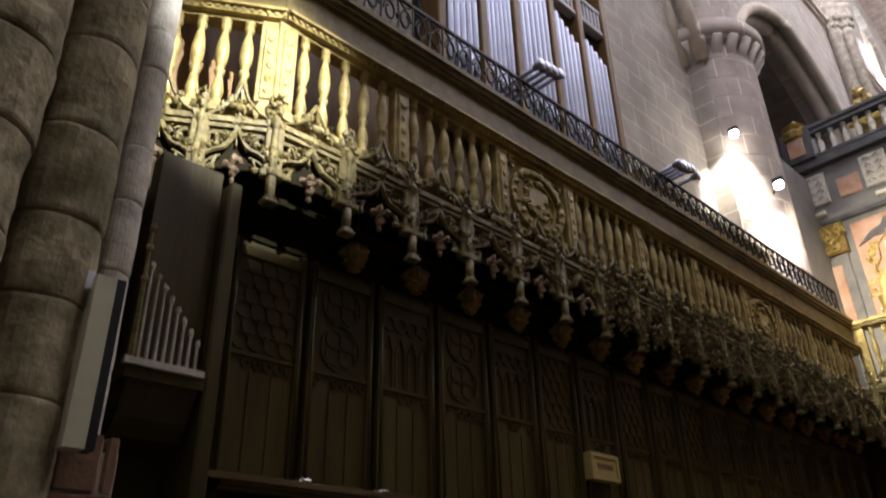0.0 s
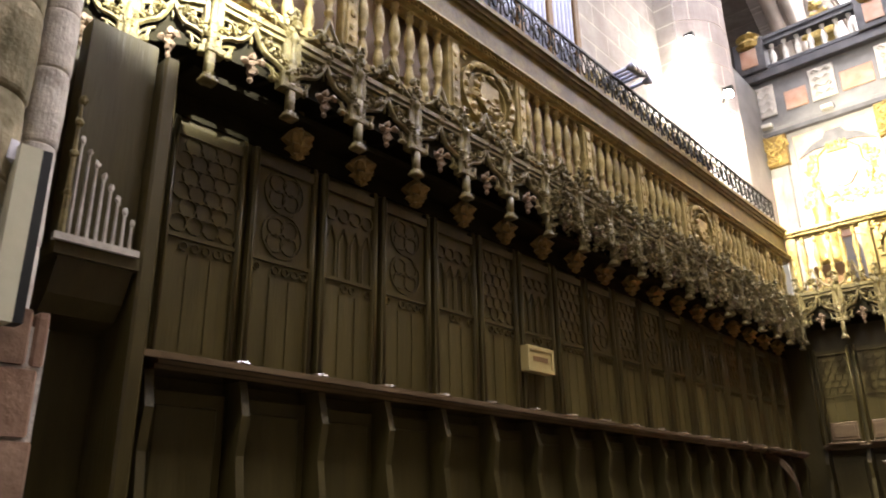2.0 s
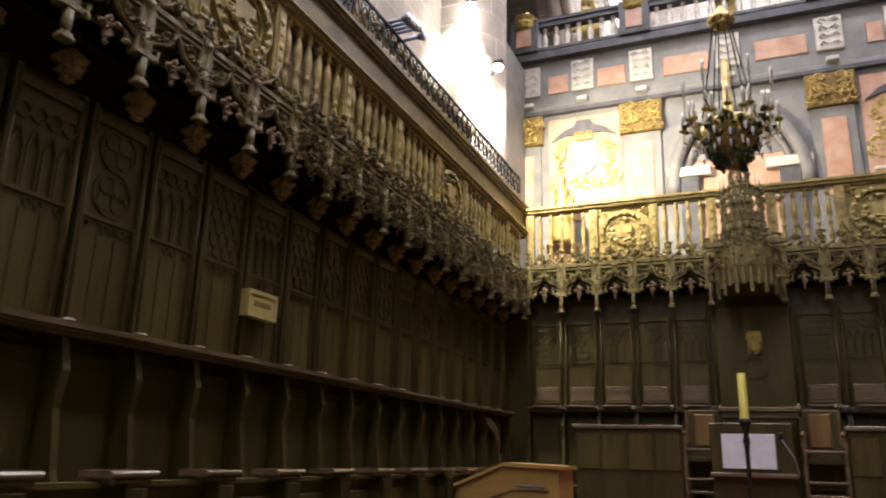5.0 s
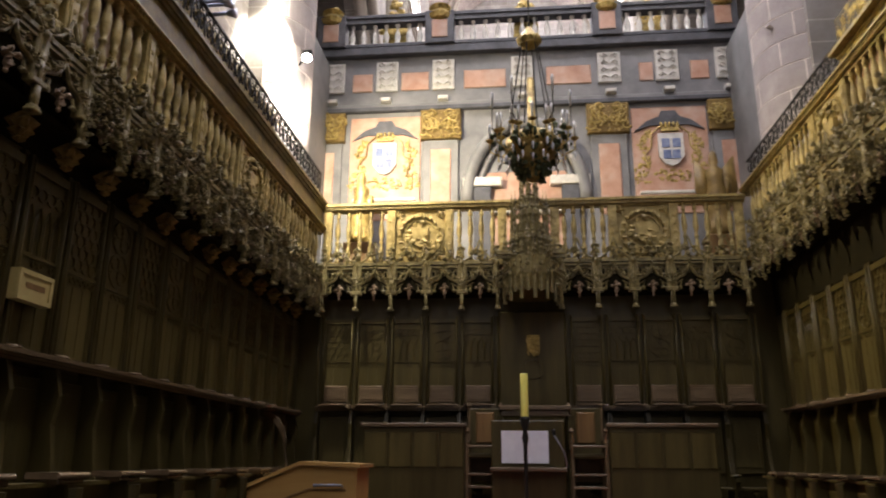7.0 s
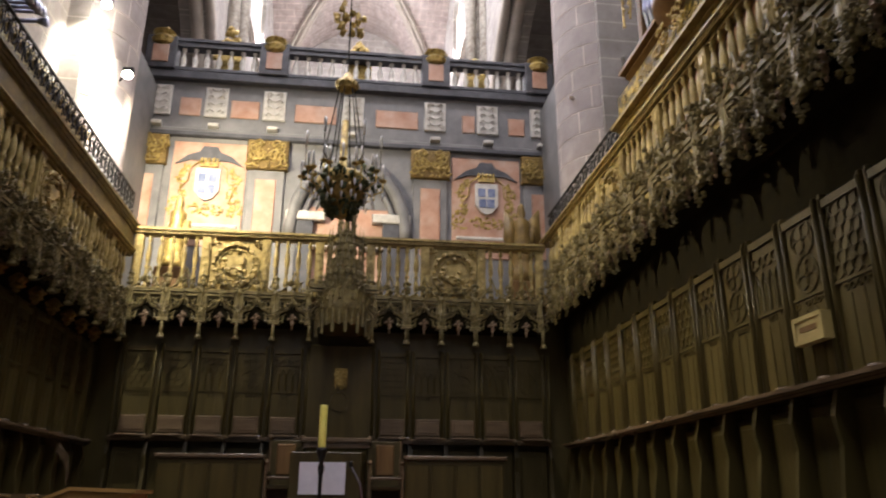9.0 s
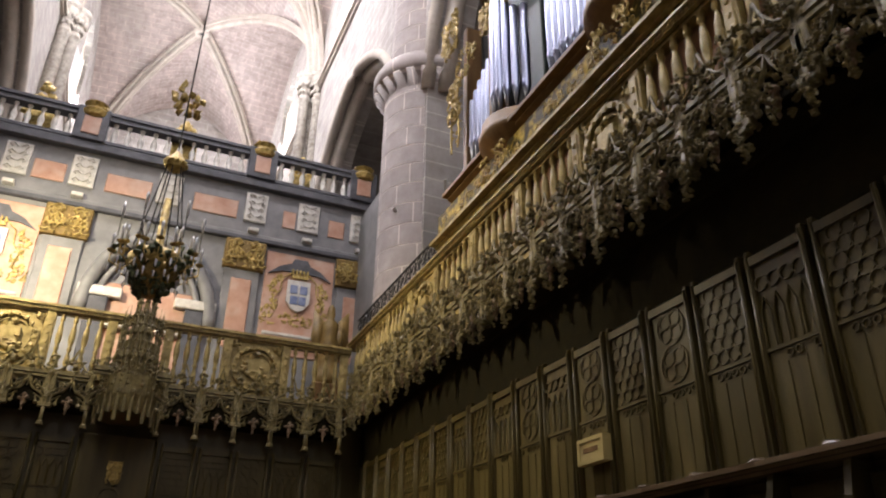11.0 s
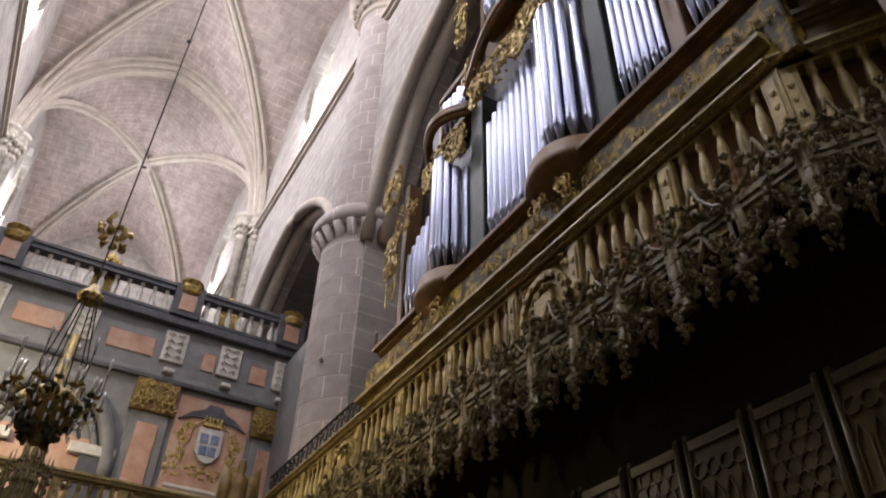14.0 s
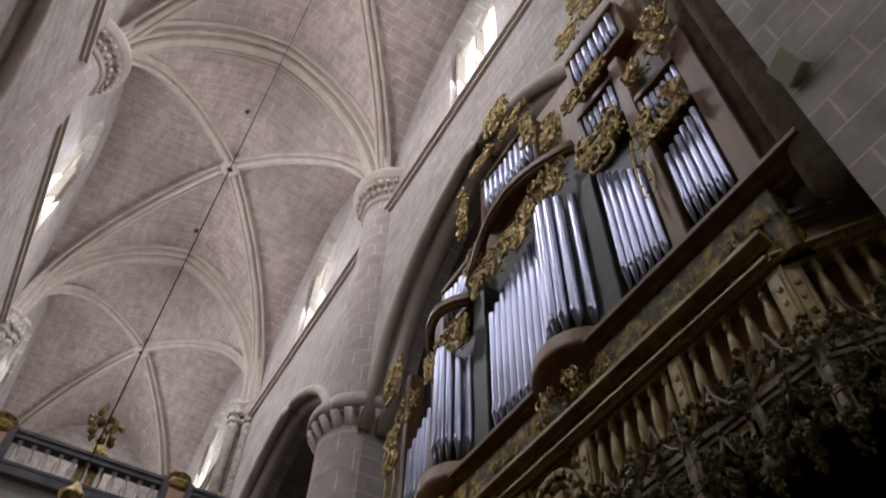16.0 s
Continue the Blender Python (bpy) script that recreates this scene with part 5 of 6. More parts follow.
for xc in (-3.3, 3.3):
    sbox("salmon_field", xc - 0.85, xc + 0.85, 6.9, 9.5, -0.03, 0.0, M_SALMON, "salmon marble field")
    sbox("sill_bar", xc - 0.75, xc + 0.75, 7.12, 7.3, -0.1, 0.0, M_RELIEF, "white marble sill")
    sbox("sill_bar", xc - 0.75, xc + 0.75, 7.36, 7.44, -0.07, 0.0, M_RELIEF)
    arms = thing("coat_of_arms", T(xc, 16.44, 8.4), "gilded painted coat of arms with blue shield", "coat of arms", "coats of arms")

    def wreath(bm):
        r = random.Random(int(xc * 9))
        for i in range(150):
            sg, z = r.choice((-1, 1)), r.uniform(-0.75, 0.5)
            x = sg * (0.5 + 0.3 * r.random() * (0.7 - 0.5 * z) + 0.06 * math.sin(9 * z))
            blob(bm, (x, 0.03, z), r.uniform(0.02, 0.06), 0.02, r.uniform(0.02, 0.07), 0.6)
        for i in range(45):
            blob(bm, (r.uniform(-0.4, 0.4), 0.03, r.uniform(-0.75, -0.45)), r.uniform(0.02, 0.06), 0.02, r.uniform(0.02, 0.05), 0.6)
    tagged(part("wreath", mesh("wreath", wreath, M_GOLD), arms, None, "gilded wreath"), kind="stuff")
    part("shield", mesh("shield", lambda bm: prism(bm, [(-0.28, 0.4), (0.28, 0.4), (0.28, -0.15), (0.14, -0.34), (0, -0.4), (-0.14, -0.34), (-0.28, -0.15)], -0.05, 0.02), M_RELIEF), arms, None, "cream painted shield")
    for qx, qz in ((-0.12, 0.16), (0.12, 0.16), (-0.1, -0.12), (0.1, -0.12)):
        part("shield_quarter", mesh("shield_quarter", lambda bm: cham(bm, qx - 0.09, qx + 0.09, -0.064, -0.048, qz - 0.11, qz + 0.11, 0.005), M_BLUE), arms, None, "blue-grey painted quarter")
    part("painted_hat", mesh("painted_hat", lambda bm: prism(bm, [(-0.78, 0.5), (-0.45, 0.62), (0.45, 0.62), (0.78, 0.5), (0.5, 0.74), (0.24, 0.84), (0.16, 0.98), (-0.16, 0.98), (-0.24, 0.84), (-0.5, 0.74)], -0.02, 0.03), M_GREYD), arms, None, "dark grey painted hat")
    for sg in (-1, 1):
        part("cord", mesh("cord", lambda bm: tube(bm, [(sg * 0.2, -0.01, 0.6), (sg * 0.42, -0.01, 0.42), (sg * 0.44, -0.01, 0.1), (sg * 0.6, -0.01, -0.1), (sg * 0.52, -0.01, -0.45)], 0.018, 5), M_GOLD), arms, None, "gilded cord")
    part("crown", mesh("crown", lambda bm: (box(bm, -0.2, 0.2, -0.05, 0.02, 0.46, 0.54), [blob(bm, (-0.18 + 0.09 * i, -0.02, 0.62), 0.04, 0.03, 0.09, 0.2) for i in range(5)]), M_GOLD), arms, None, "gilded crown")


def centre_arch(bm):
    tube(bm, [(1.35 * math.cos(a), -0.1, 7.2 - SZ + 2.0 * math.sin(a)) for a in [math.pi * i / 24 for i in range(25)]], 0.16, 8)
    tube(bm, [(1.1 * math.cos(a), -0.06, 7.2 - SZ + 1.7 * math.sin(a)) for a in [math.pi * i / 24 for i in range(25)]], 0.07, 8)


part("niche_arch", mesh("niche_arch", centre_arch, M_GREY, True), screen, None, "painted grey round arch")
sbox("niche_field", -1.05, 1.05, 6.2, 8.0, -0.02, 0.0, M_SALMON)
for x in (-1.0, 1.0):
    sbox("niche_column", x - 0.2, x + 0.2, 5.4, 7.62, -0.16, 0.0, M_GREYD)
    sbox("niche_entablature", x - 0.45, x + 0.45, 7.62, 7.84, -0.2, 0.0, M_RELIEF)
    sbox("niche_shelf", x * 0.55 - 0.28, x * 0.55 + 0.28, 6.95, 7.05, -0.24, 0.0, M_RELIEF)

# upper balustrade of the screen
upper = thing("upper_balustrade", T(0, 16.45, 11.34), "dark marble balustrade with white balusters and gilded urns", "balustrade", "", "structure")


def ubal_fn(bm):
    lathe(bm, [(0.07, 0.0), (0.09, 0.02), (0.09, 0.1), (0.05, 0.12), (0.09, 0.24), (0.08, 0.32), (0.035, 0.44), (0.035, 0.5), (0.07, 0.56), (0.07, 0.62)], 10)


UBAL = mesh("baluster", ubal_fn, M_RELIEF, True)
part("top_rail", mesh("top_rail", lambda bm: (box(bm, -5.0, 5.0, -0.14, 0.14, 0.66, 0.78), box(bm, -5.0, 5.0, -0.18, 0.18, 0.78, 0.86)), M_GREYD), upper)
part("bottom_rail", mesh("bottom_rail", lambda bm: box(bm, -5.0, 5.0, -0.14, 0.14, 0.0, 0.08), M_GREYD), upper)
for x in (-4.7, -2.0, 2.02, 4.7):
    p = part("pedestal", mesh("pedestal", lambda bm: cham(bm, -0.36, 0.36, -0.2, 0.2, 0.0, 0.9, 0.02), M_GREYD), upper, T(x, 0, 0))
    part("salmon_panel", mesh("salmon_panel", lambda bm: cham(bm, -0.19, 0.19, -0.23, -0.2, 0.14, 0.62, 0.01), M_SALMON), p)
    part("gilded_urn", mesh("gilded_urn", lambda bm: (lathe(bm, [(0.1, 0.62), (0.26, 0.68), (0.3, 0.8), (0.2, 0.92), (0.28, 1.02), (0.1, 1.1)], 12, 0, -0.06), [blob(bm, (RND.uniform(-0.26, 0.26), -0.2 + RND.uniform(0, 0.2), RND.uniform(0.68, 1.06)), 0.07, 0.06, 0.07, 0.4) for _ in range(18)]), M_GOLD), p)
for a, b in ((-4.34, -2.36), (-1.64, 1.66), (2.38, 4.34)):
    n = round((b - a) / 0.3)
    for i in range(n):
        part("baluster", UBAL, upper, T(a + (b - a) * (i + 0.5) / n, 0, 0.06, (0.85, 0.85, 1.0)))
for x, y, z, h in ((-3.2, 16.9, 12.1, 1.0), (0.1, 16.7, 12.2, 0.5), (3.2, 17.0, 12.0, 0.7)):
    def crest(bm):
        for i in range(26):
            t = RND.random()
            blob(bm, (RND.uniform(-0.4, 0.4) * (1 - t), RND.uniform(-0.05, 0.05), t * h), 0.09, 0.06, 0.1, 0.4)
        box(bm, -0.3, 0.3, -0.1, 0.1, -0.9, 0.1)
    solid("gilded_finial", mesh("gilded_finial", crest, M_GOLD), "gilded carved finial behind the upper balustrade", "finial", "", T(x, y, z))

# side screens closing the gap between screen and piers
for s in (-1, 1):
    solid("screen_return", mesh("screen_return", lambda bm: (box(bm, *sorted((s * 4.72, s * 5.0)), 13.7, 16.45, 5.25, 10.9), [box(bm, *sorted((s * 4.68, s * 4.72)), 14.0 + 0.0, 14.5, 7.2 + k * 0.75, 7.65 + k * 0.75) for k in range(4)]), M_GREY), "grey painted return of the screen", "wall")


# two plain gilded statues on the gallery
def statue(m, mat, kind):
    def fn(bm):
        lathe(bm, [(0.2, 0.0), (0.22, 0.02), (0.2, 0.16), (0.16, 0.18), (0.19, 0.3), (0.17, 0.5), (0.13, 0.7), (0.15, 0.82), (0.06, 0.9), (0.08, 0.96), (0.06, 1.06), (0.02, 1.1)], 12)
        blob(bm, (0.16, -0.04, 0.62), 0.09, 0.07, 0.16, 0.3)
        if kind:
            prism(bm, [(0.05, 0.8), (0.34, 1.05), (0.36, 0.6), (0.18, 0.3)], 0.02, 0.07)
            prism(bm, [(-0.05, 0.8), (-0.3, 1.0), (-0.32, 0.6), (-0.16, 0.3)], 0.02, 0.07)
    ob = new("statue", mesh("statue", fn, mat, True))
    ob.matrix_basis = m
    return ob


tagged(statue(T(-3.55, 15.2, 5.95, (1.2, 1.2, 1.5)), M_GOLD, 0), "small gilded plain statue on a plinth", "statue")
tagged(statue(T(3.85, 15.2, 5.95, (1.25, 1.2, 1.7)), M_OCHRE, 1), "gilded plain winged statue on the gallery", "statue")
for x in (-3.55, 3.85):
    solid("statue_plinth", mesh("statue_plinth", lambda bm: cham(bm, -0.3, 0.3, -0.25, 0.25, 0, 0.71, 0.02), M_CASE), "brown wooden plinth behind the gallery rail", "plinth", "thing", T(x, 15.2, 5.24))

# ---- the seat of honour at the choir's end ----
spire = thing("canopy_spire", T(0, 14.05, 4.25, (0.95, 1.35, 1.15)), "grey carved gothic spire of many pinnacles", "spire")


def pinnacle(h, r):
    def fn(bm):
        lathe(bm, [(r, 0), (r, h * 0.4), (r * 1.5, h * 0.42), (r * 1.5, h * 0.46), (r * 0.8, h * 0.48), (r * 0.1, h)], 6)
        for k in range(5):
            z = h * (0.5 + 0.09 * k)
            for a in range(3):
                blob(bm, (r * 0.8 * math.cos(a * 2.1), r * 0.8 * math.sin(a * 2.1), z), 0.022, 0.022, 0.03, 0.35)
    return mesh("pinnacle", fn, M_CARVE)


PINS = [pinnacle(h, r) for h, r in ((1.0, 0.035), (1.5, 0.04), (2.0, 0.05))]
for k in range(14):
    a = math.pi * (k / 13)
    part("pinnacle", PINS[0], spire, T(0.52 * math.cos(a), -0.5 * math.sin(a), 0.1 + 0.12 * (k % 2)))
for k in range(10):
    a = math.pi * (k / 9)
    part("pinnacle", PINS[1], spire, T(0.36 * math.cos(a), -0.36 * math.sin(a), 0.5))
for k in range(5):
    a = math.pi * (k / 4)
    part("pinnacle", PINS[2], spire, T(0.16 * math.cos(a), -0.18 * math.sin(a), 0.75))


def spire_core(bm):
    lathe(bm, [(0.5, 0.25), (0.55, 0.5), (0.54, 0.8), (0.36, 0.84), (0.36, 1.4), (0.2, 1.46), (0.17, 1.9), (0.06, 2.0), (0.02, 2.6)], 12)
    for k in range(12):
        a = 2 * math.pi * k / 12
        leaf(bm, (0.5 * math.cos(a), 0.85), 0.08, 1, -0.5 * abs(math.sin(a)))
part("spire_core", mesh("spire_core", spire_core, M_CARVE), spire)
part("ogee_arch", ARCH[0], spire, T(-0.33, -0.3, -4.22))
part("ogee_arch", ARCH[1], spire, T(0.33, -0.3, -4.22))

throne = thing("bishop_seat", T(0, 14.45, 0.62), "dark carved central seat of honour with gilded emblem", "seat")
part("back_panel", mesh("back_panel", lambda bm: cham(bm, -0.62, 0.62, -0.05, 0.12, 0.0, 3.7, 0.02), M_PANEL), throne)
part("desk_top", mesh("desk_top", lambda bm: (cham(bm, -0.62, 0.62, -0.95, -0.3, 1.8, 1.88, 0.015), cham(bm, -0.58, 0.58, -0.9, -0.35, 1.7, 1.8, 0.01)), M_POLISH), throne, None, "polished shelf")
for x in (-0.6, 0.6):
    part("arm_post", mesh("arm_post", lambda bm: (cham(bm, x - 0.05, x + 0.05, -0.9, -0.3, 0.0, 1.72, 0.012), lathe(bm, [(0.05, 1.1), (0.07, 1.15), (0.04, 1.25)], 8, x, -0.92)), M_DARK), throne)
part("emblem", carving(0.24, 0.46, 60, 3), throne, T(0.02, -0.08, 3.05), "gilded emblem")
part("emblem_plate", mesh("emblem_plate", lambda bm: prism(bm, [(-0.1, 3.24), (0.14, 3.24), (0.14, 3.0), (0.02, 2.84), (-0.1, 3.0)], -0.1, -0.05), M_GOLD), throne, None, "gilded shield plate")
part("emblem_ring", mesh("emblem_ring", lambda bm: ring(bm, 0, 2.62, 0.2, 0.04, -0.08, -0.04, 18), M_PANEL), throne)
for sx in (-1, 1):
    th = thing("armchair", T(sx * 0.87, 13.5, 0.62), "tall dark wooden choir armchair with brown leather back", "chair", "side chairs")
    part("back_frame", mesh("back_frame", lambda bm: cham(bm, -0.29, 0.29, 0.27, 0.33, 0.6, 1.85, 0.02), M_DARK), th)
    part("backrest", mesh("backrest", lambda bm: cham(bm, -0.16, 0.16, 0.24, 0.28, 1.25, 1.78, 0.02), M_CASE), th, None, "brown leather back")
    part("seat", mesh("seat", lambda bm: cham(bm, -0.29, 0.29, -0.26, 0.3, 1.0, 1.08, 0.02), M_DARK), th)
    for z in (0.54, 0.74, 1.19):
        part("front_rail", mesh("front_rail", lambda bm: cham(bm, -0.28, 0.28, -0.3, -0.24, z - 0.022, z + 0.022, 0.01), M_POLISH), th, None, "polished front rail")
    for px in (-0.28, 0.28):
        for py, hh in ((-0.27, 1.5), (0.29, 1.95)):
            part("leg", mesh("leg", lambda bm: lathe(bm, [(0.03, 0), (0.035, hh * 0.5), (0.028, hh - 0.1), (0.05, hh - 0.06), (0.03, hh - 0.02), (0.01, hh)], 8), M_POLISH), th, T(px, py, 0))
        part("armrest", mesh("armrest", lambda bm: cham(bm, px - 0.035, px + 0.035, -0.3, 0.3, 1.24, 1.3, 0.01), M_POLISH), th)
    fd = thing("desk_front", T(sx * 2.06, 13.2, 0.62), "dark panelled desk front with a polished top rail", "desk", "desk fronts")
    part("panel", mesh("panel", lambda bm: cham(bm, -0.86, 0.86, 0.0, 0.12, 0.0, 1.5, 0.012), M_DARK), fd)
    part("top_rail", mesh("top_rail", lambda bm: cham(bm, -0.9, 0.9, -0.05, 0.2, 1.5, 1.57, 0.015), M_POLISH), fd, None, "polished top rail")
    for i in range(4):
        part("inset", mesh("inset", lambda bm: cham(bm, -0.19, 0.19, -0.02, 0.004, 0.85, 1.42, 0.01), M_PANEL), fd, T(-0.645 + 0.43 * i, 0, 0))
lect = thing("reading_stand", T(-0.12, 12.6, 0.2), "dark stand holding an open white sheet", "lectern")
part("sheet", mesh("sheet", lambda bm: cham(bm, -0.44, 0.3, -0.02, 0.0, 1.34, 1.84, 0.004), M_PAPER), lect, pose(0, 0, 0, 0, 0, 0), "white sheet")
part("board", mesh("board", lambda bm: cham(bm, -0.6, 0.55, 0.0, 0.04, 0.0, 2.0, 0.012), M_DARK), lect)
part("front_shelf", mesh("front_shelf", lambda bm: cham(bm, -0.62, 0.57, -0.16, 0.02, 1.22, 1.28, 0.01), M_POLISH), lect)
mic = thing("gooseneck_microphone", T(0.38, 12.45, 1.48), "thin silver gooseneck microphone on the desk", "microphone")
part("neck", mesh("neck", lambda bm: tube(bm, [(0.08, 0.06, 0), (0.04, 0, 0.22), (-0.06, -0.02, 0.4), (-0.12, -0.03, 0.5)], 0.012, 6), M_PIPE), mic)
part("head", mesh("head", lambda bm: lathe(bm, [(0.015, 0.48), (0.03, 0.5), (0.03, 0.56), (0.01, 0.58)], 8, -0.12, -0.03), M_BLACK), mic)

cand = thing("paschal_candle", T(-0.19, 11.6, 0), "thick yellow wax candle on a tall dark stand", "candle")
part("candle", mesh("candle", lambda bm: lathe(bm, [(0.055, 2.2), (0.058, 2.22), (0.056, 2.82), (0.052, 2.83), (0.012, 2.822)], 14), M_WAX, True), cand, None, "yellow wax")
part("stand", mesh("stand", lambda bm: lathe(bm, [(0.2, 0), (0.2, 0.04), (0.05, 0.1), (0.03, 0.3), (0.045, 0.8), (0.025, 0.9), (0.03, 1.8), (0.05, 1.9), (0.03, 2.0), (0.075, 2.15), (0.075, 2.2)], 12), M_IRON, True), cand)
solid("carpet", mesh("carpet", lambda bm: box(bm, -1.4, 1.4, 7.0, 13.15, 0.0, 0.012), M_RED), "red-brown carpet on the choir floor", "carpet", "thing")

desk = thing("oak_lectern", T(-2.3, 8.0, 0), "light oak wedge-shaped reading desk with metal handle", "lectern")
part("body", mesh("body", lambda bm: prism(bm, [(-0.62, 0.0), (0.46, 0.0), (0.46, 1.5), (-0.1, 1.52), (-0.62, 1.3)], -0.3, 0.3), M_OAK), desk)
part("top_board", mesh("top_board", lambda bm: prism(bm, [(-0.66, 1.29), (-0.1, 1.525), (0.5, 1.505), (0.5, 1.54), (-0.1, 1.56), (-0.66, 1.325)], -0.34, 0.34), M_OAK), desk)
part("handle", mesh("handle", lambda bm: tube(bm, [(0.05, -0.3, 1.33), (0.05, -0.34, 1.34), (0.32, -0.34, 1.34), (0.32, -0.3, 1.33)], 0.012, 6), M_PIPE), desk, None, "bright metal handle")
part("groove", mesh("groove", lambda bm: tube(bm, [(-0.4, -0.302, 1.15), (0.0, -0.302, 1.3), (0.36, -0.302, 1.3)], 0.014, 6), M_CASE), desk)

# ---- chandelier ----
ch = thing("chandelier", T(-0.04, 9.0, 5.0, (0.88, 0.88, 1.0)), "large bronze chandelier with candle lights, crystals and leaves", "chandelier")
part("cable", mesh("cable", lambda bm: tube(bm, [(0, 0, 1.95), (0, 0, 12.0), (0, 0, 23.35)], 0.012, 6), M_IRON), ch)
part("crown", mesh("crown", lambda bm: (lathe(bm, [(0.03, 1.72), (0.14, 1.78), (0.16, 1.86), (0.1, 1.95), (0.03, 2.05)], 12), [blob(bm, (0.14 * math.cos(a), 0.14 * math.sin(a), 1.85), 0.05, 0.05, 0.06, 0.4) for a in [i * 0.52 for i in range(12)]]), M_GOLD), ch, None, "gilded crown")
part("upper_crown", mesh("upper_crown", lambda bm: [blob(bm, (0.16 * math.cos(i * 0.7) * (1 + 0.4 * (i % 2)), 0.16 * math.sin(i * 0.7) * (1 + 0.4 * (i % 2)), 2.75 + 0.02 * i), 0.06, 0.06, 0.07, 0.5) for i in range(16)], M_GOLD), ch, None, "leafy gilded finial on the cable")
for k in range(6):
    a = k * math.pi / 3 + 0.2
    part("chain", mesh("chain", lambda bm: tube(bm, [(0.12 * math.cos(a), 0.12 * math.sin(a), 1.78), (0.22 * math.cos(a), 0.22 * math.sin(a), 1.2), (0.34 * math.cos(a), 0.34 * math.sin(a), 0.55)], 0.011, 5), M_IRON), ch)
part("body", mesh("body", lambda bm: lathe(bm, [(0.02, -0.12), (0.1, -0.08), (0.08, 0.0), (0.24, 0.1), (0.36, 0.3), (0.38, 0.42), (0.3, 0.5), (0.06, 0.56), (0.05, 1.3)], 20), M_GOLD, True), ch)


def greenery(bm):
    r = random.Random(4)
    for i in range(190):
        a, z = r.uniform(0, 6.28), r.uniform(-0.1, 0.48)
        k = (0.14 + 0.42 * (z + 0.1) / 0.58) * r.uniform(0.75, 1.1)
        blob(bm, (k * math.cos(a), k * math.sin(a), z), r.uniform(0.025, 0.055), r.uniform(0.02, 0.05), r.uniform(0.02, 0.06), 0.5)
part("leaf_garland", mesh("leaf_garland", greenery, M_LEAF), ch, None, "dark bronze leaves")


def arm_mesh(R, h):
    def fn(bm):
        tube(bm, [(0.3, 0, 0.35), (R * 0.7, 0, 0.22), (R, 0, 0.3), (R, 0, h)], 0.012, 6)
        lathe(bm, [(0.02, h), (0.055, h + 0.02), (0.06, h + 0.035), (0.02, h + 0.04)], 8, R, 0)
    return mesh("arm", fn, M_GOLD)


ARMS = [arm_mesh(0.6, 0.42), arm_mesh(0.46, 0.52)]
BULB = mesh("candle_light", lambda bm: lathe(bm, [(0.018, 0), (0.018, 0.13), (0.028, 0.16), (0.022, 0.2), (0.004, 0.23)], 8), M_CRYSTAL, True)
DROP = mesh("crystal_drop", lambda bm: lathe(bm, [(0.004, 0.06), (0.02, 0.03), (0.012, -0.02), (0.002, -0.05)], 6), M_CRYSTAL)
for k in range(20):
    a = 18.0 * k
    R, h = ((0.6, 0.42), (0.46, 0.52))[k % 2]
    arm = part("arm", ARMS[k % 2], ch, T(0, 0, 0, None, a))
    part("candle_light", BULB, arm, T(R, 0, h + 0.04))
    part("crystal_drop", DROP, arm, T(R, 0, 0.2))
    part("crystal_drop", DROP, arm, T(R * 0.75, 0, 0.1))
for k in range(6):
    a = k * 1.05
    part("tall_arm", mesh("tall_arm", lambda bm: tube(bm, [(0.34 * math.cos(a), 0.34 * math.sin(a), 0.5), (0.56 * math.cos(a), 0.56 * math.sin(a), 0.62), (0.56 * math.cos(a), 0.56 * math.sin(a), 0.9)], 0.01, 5), M_IRON), ch)
    part("candle_light", BULB, ch, T(0.56 * math.cos(a), 0.56 * math.sin(a), 0.9))

# ---- signs on the stall backs: unreadable writing as bars ----
for m in (left(6.18, 2.84, -4.4), right(6.25, 2.85, 4.4)):
    sg = thing("wall_sign", m, "small cream framed sign fixed to the panelling", "sign", "wall signs")
    part("board", mesh("board", lambda bm: cham(bm, -0.23, 0.23, -0.03, 0.07, 0.0, 0.26, 0.006), M_SIGN), sg)
    part("frame", mesh("frame", lambda bm: (box(bm, -0.23, 0.23, -0.042, -0.03, 0.22, 0.26), box(bm, -0.23, 0.23, -0.042, -0.03, 0.0, 0.04), box(bm, -0.23, -0.19, -0.042, -0.03, 0.04, 0.22), box(bm, 0.19, 0.23, -0.042, -0.03, 0.04, 0.22)), M_SIGN), sg)
    part("writing_bar", mesh("writing_bar", lambda bm: box(bm, -0.13, 0.13, -0.034, -0.03, 0.11, 0.16), M_CASE), sg)

# ---- near piers and the stall end by the entrance ----
solid("pier_near_right", mesh("pier_near_right", lambda bm: box(bm, 4.02, 5.75, -1.8, 1.12, 0, 21), M_STONE), "grey ashlar pier beside the organ", "pier")
solid("pier_near_left", mesh("pier_near_left", lambda bm: box(bm, -5.75, -4.15, -1.8, 0.98, 0, 21), M_OLD), "weathered ashlar pier by the stalls", "pier")


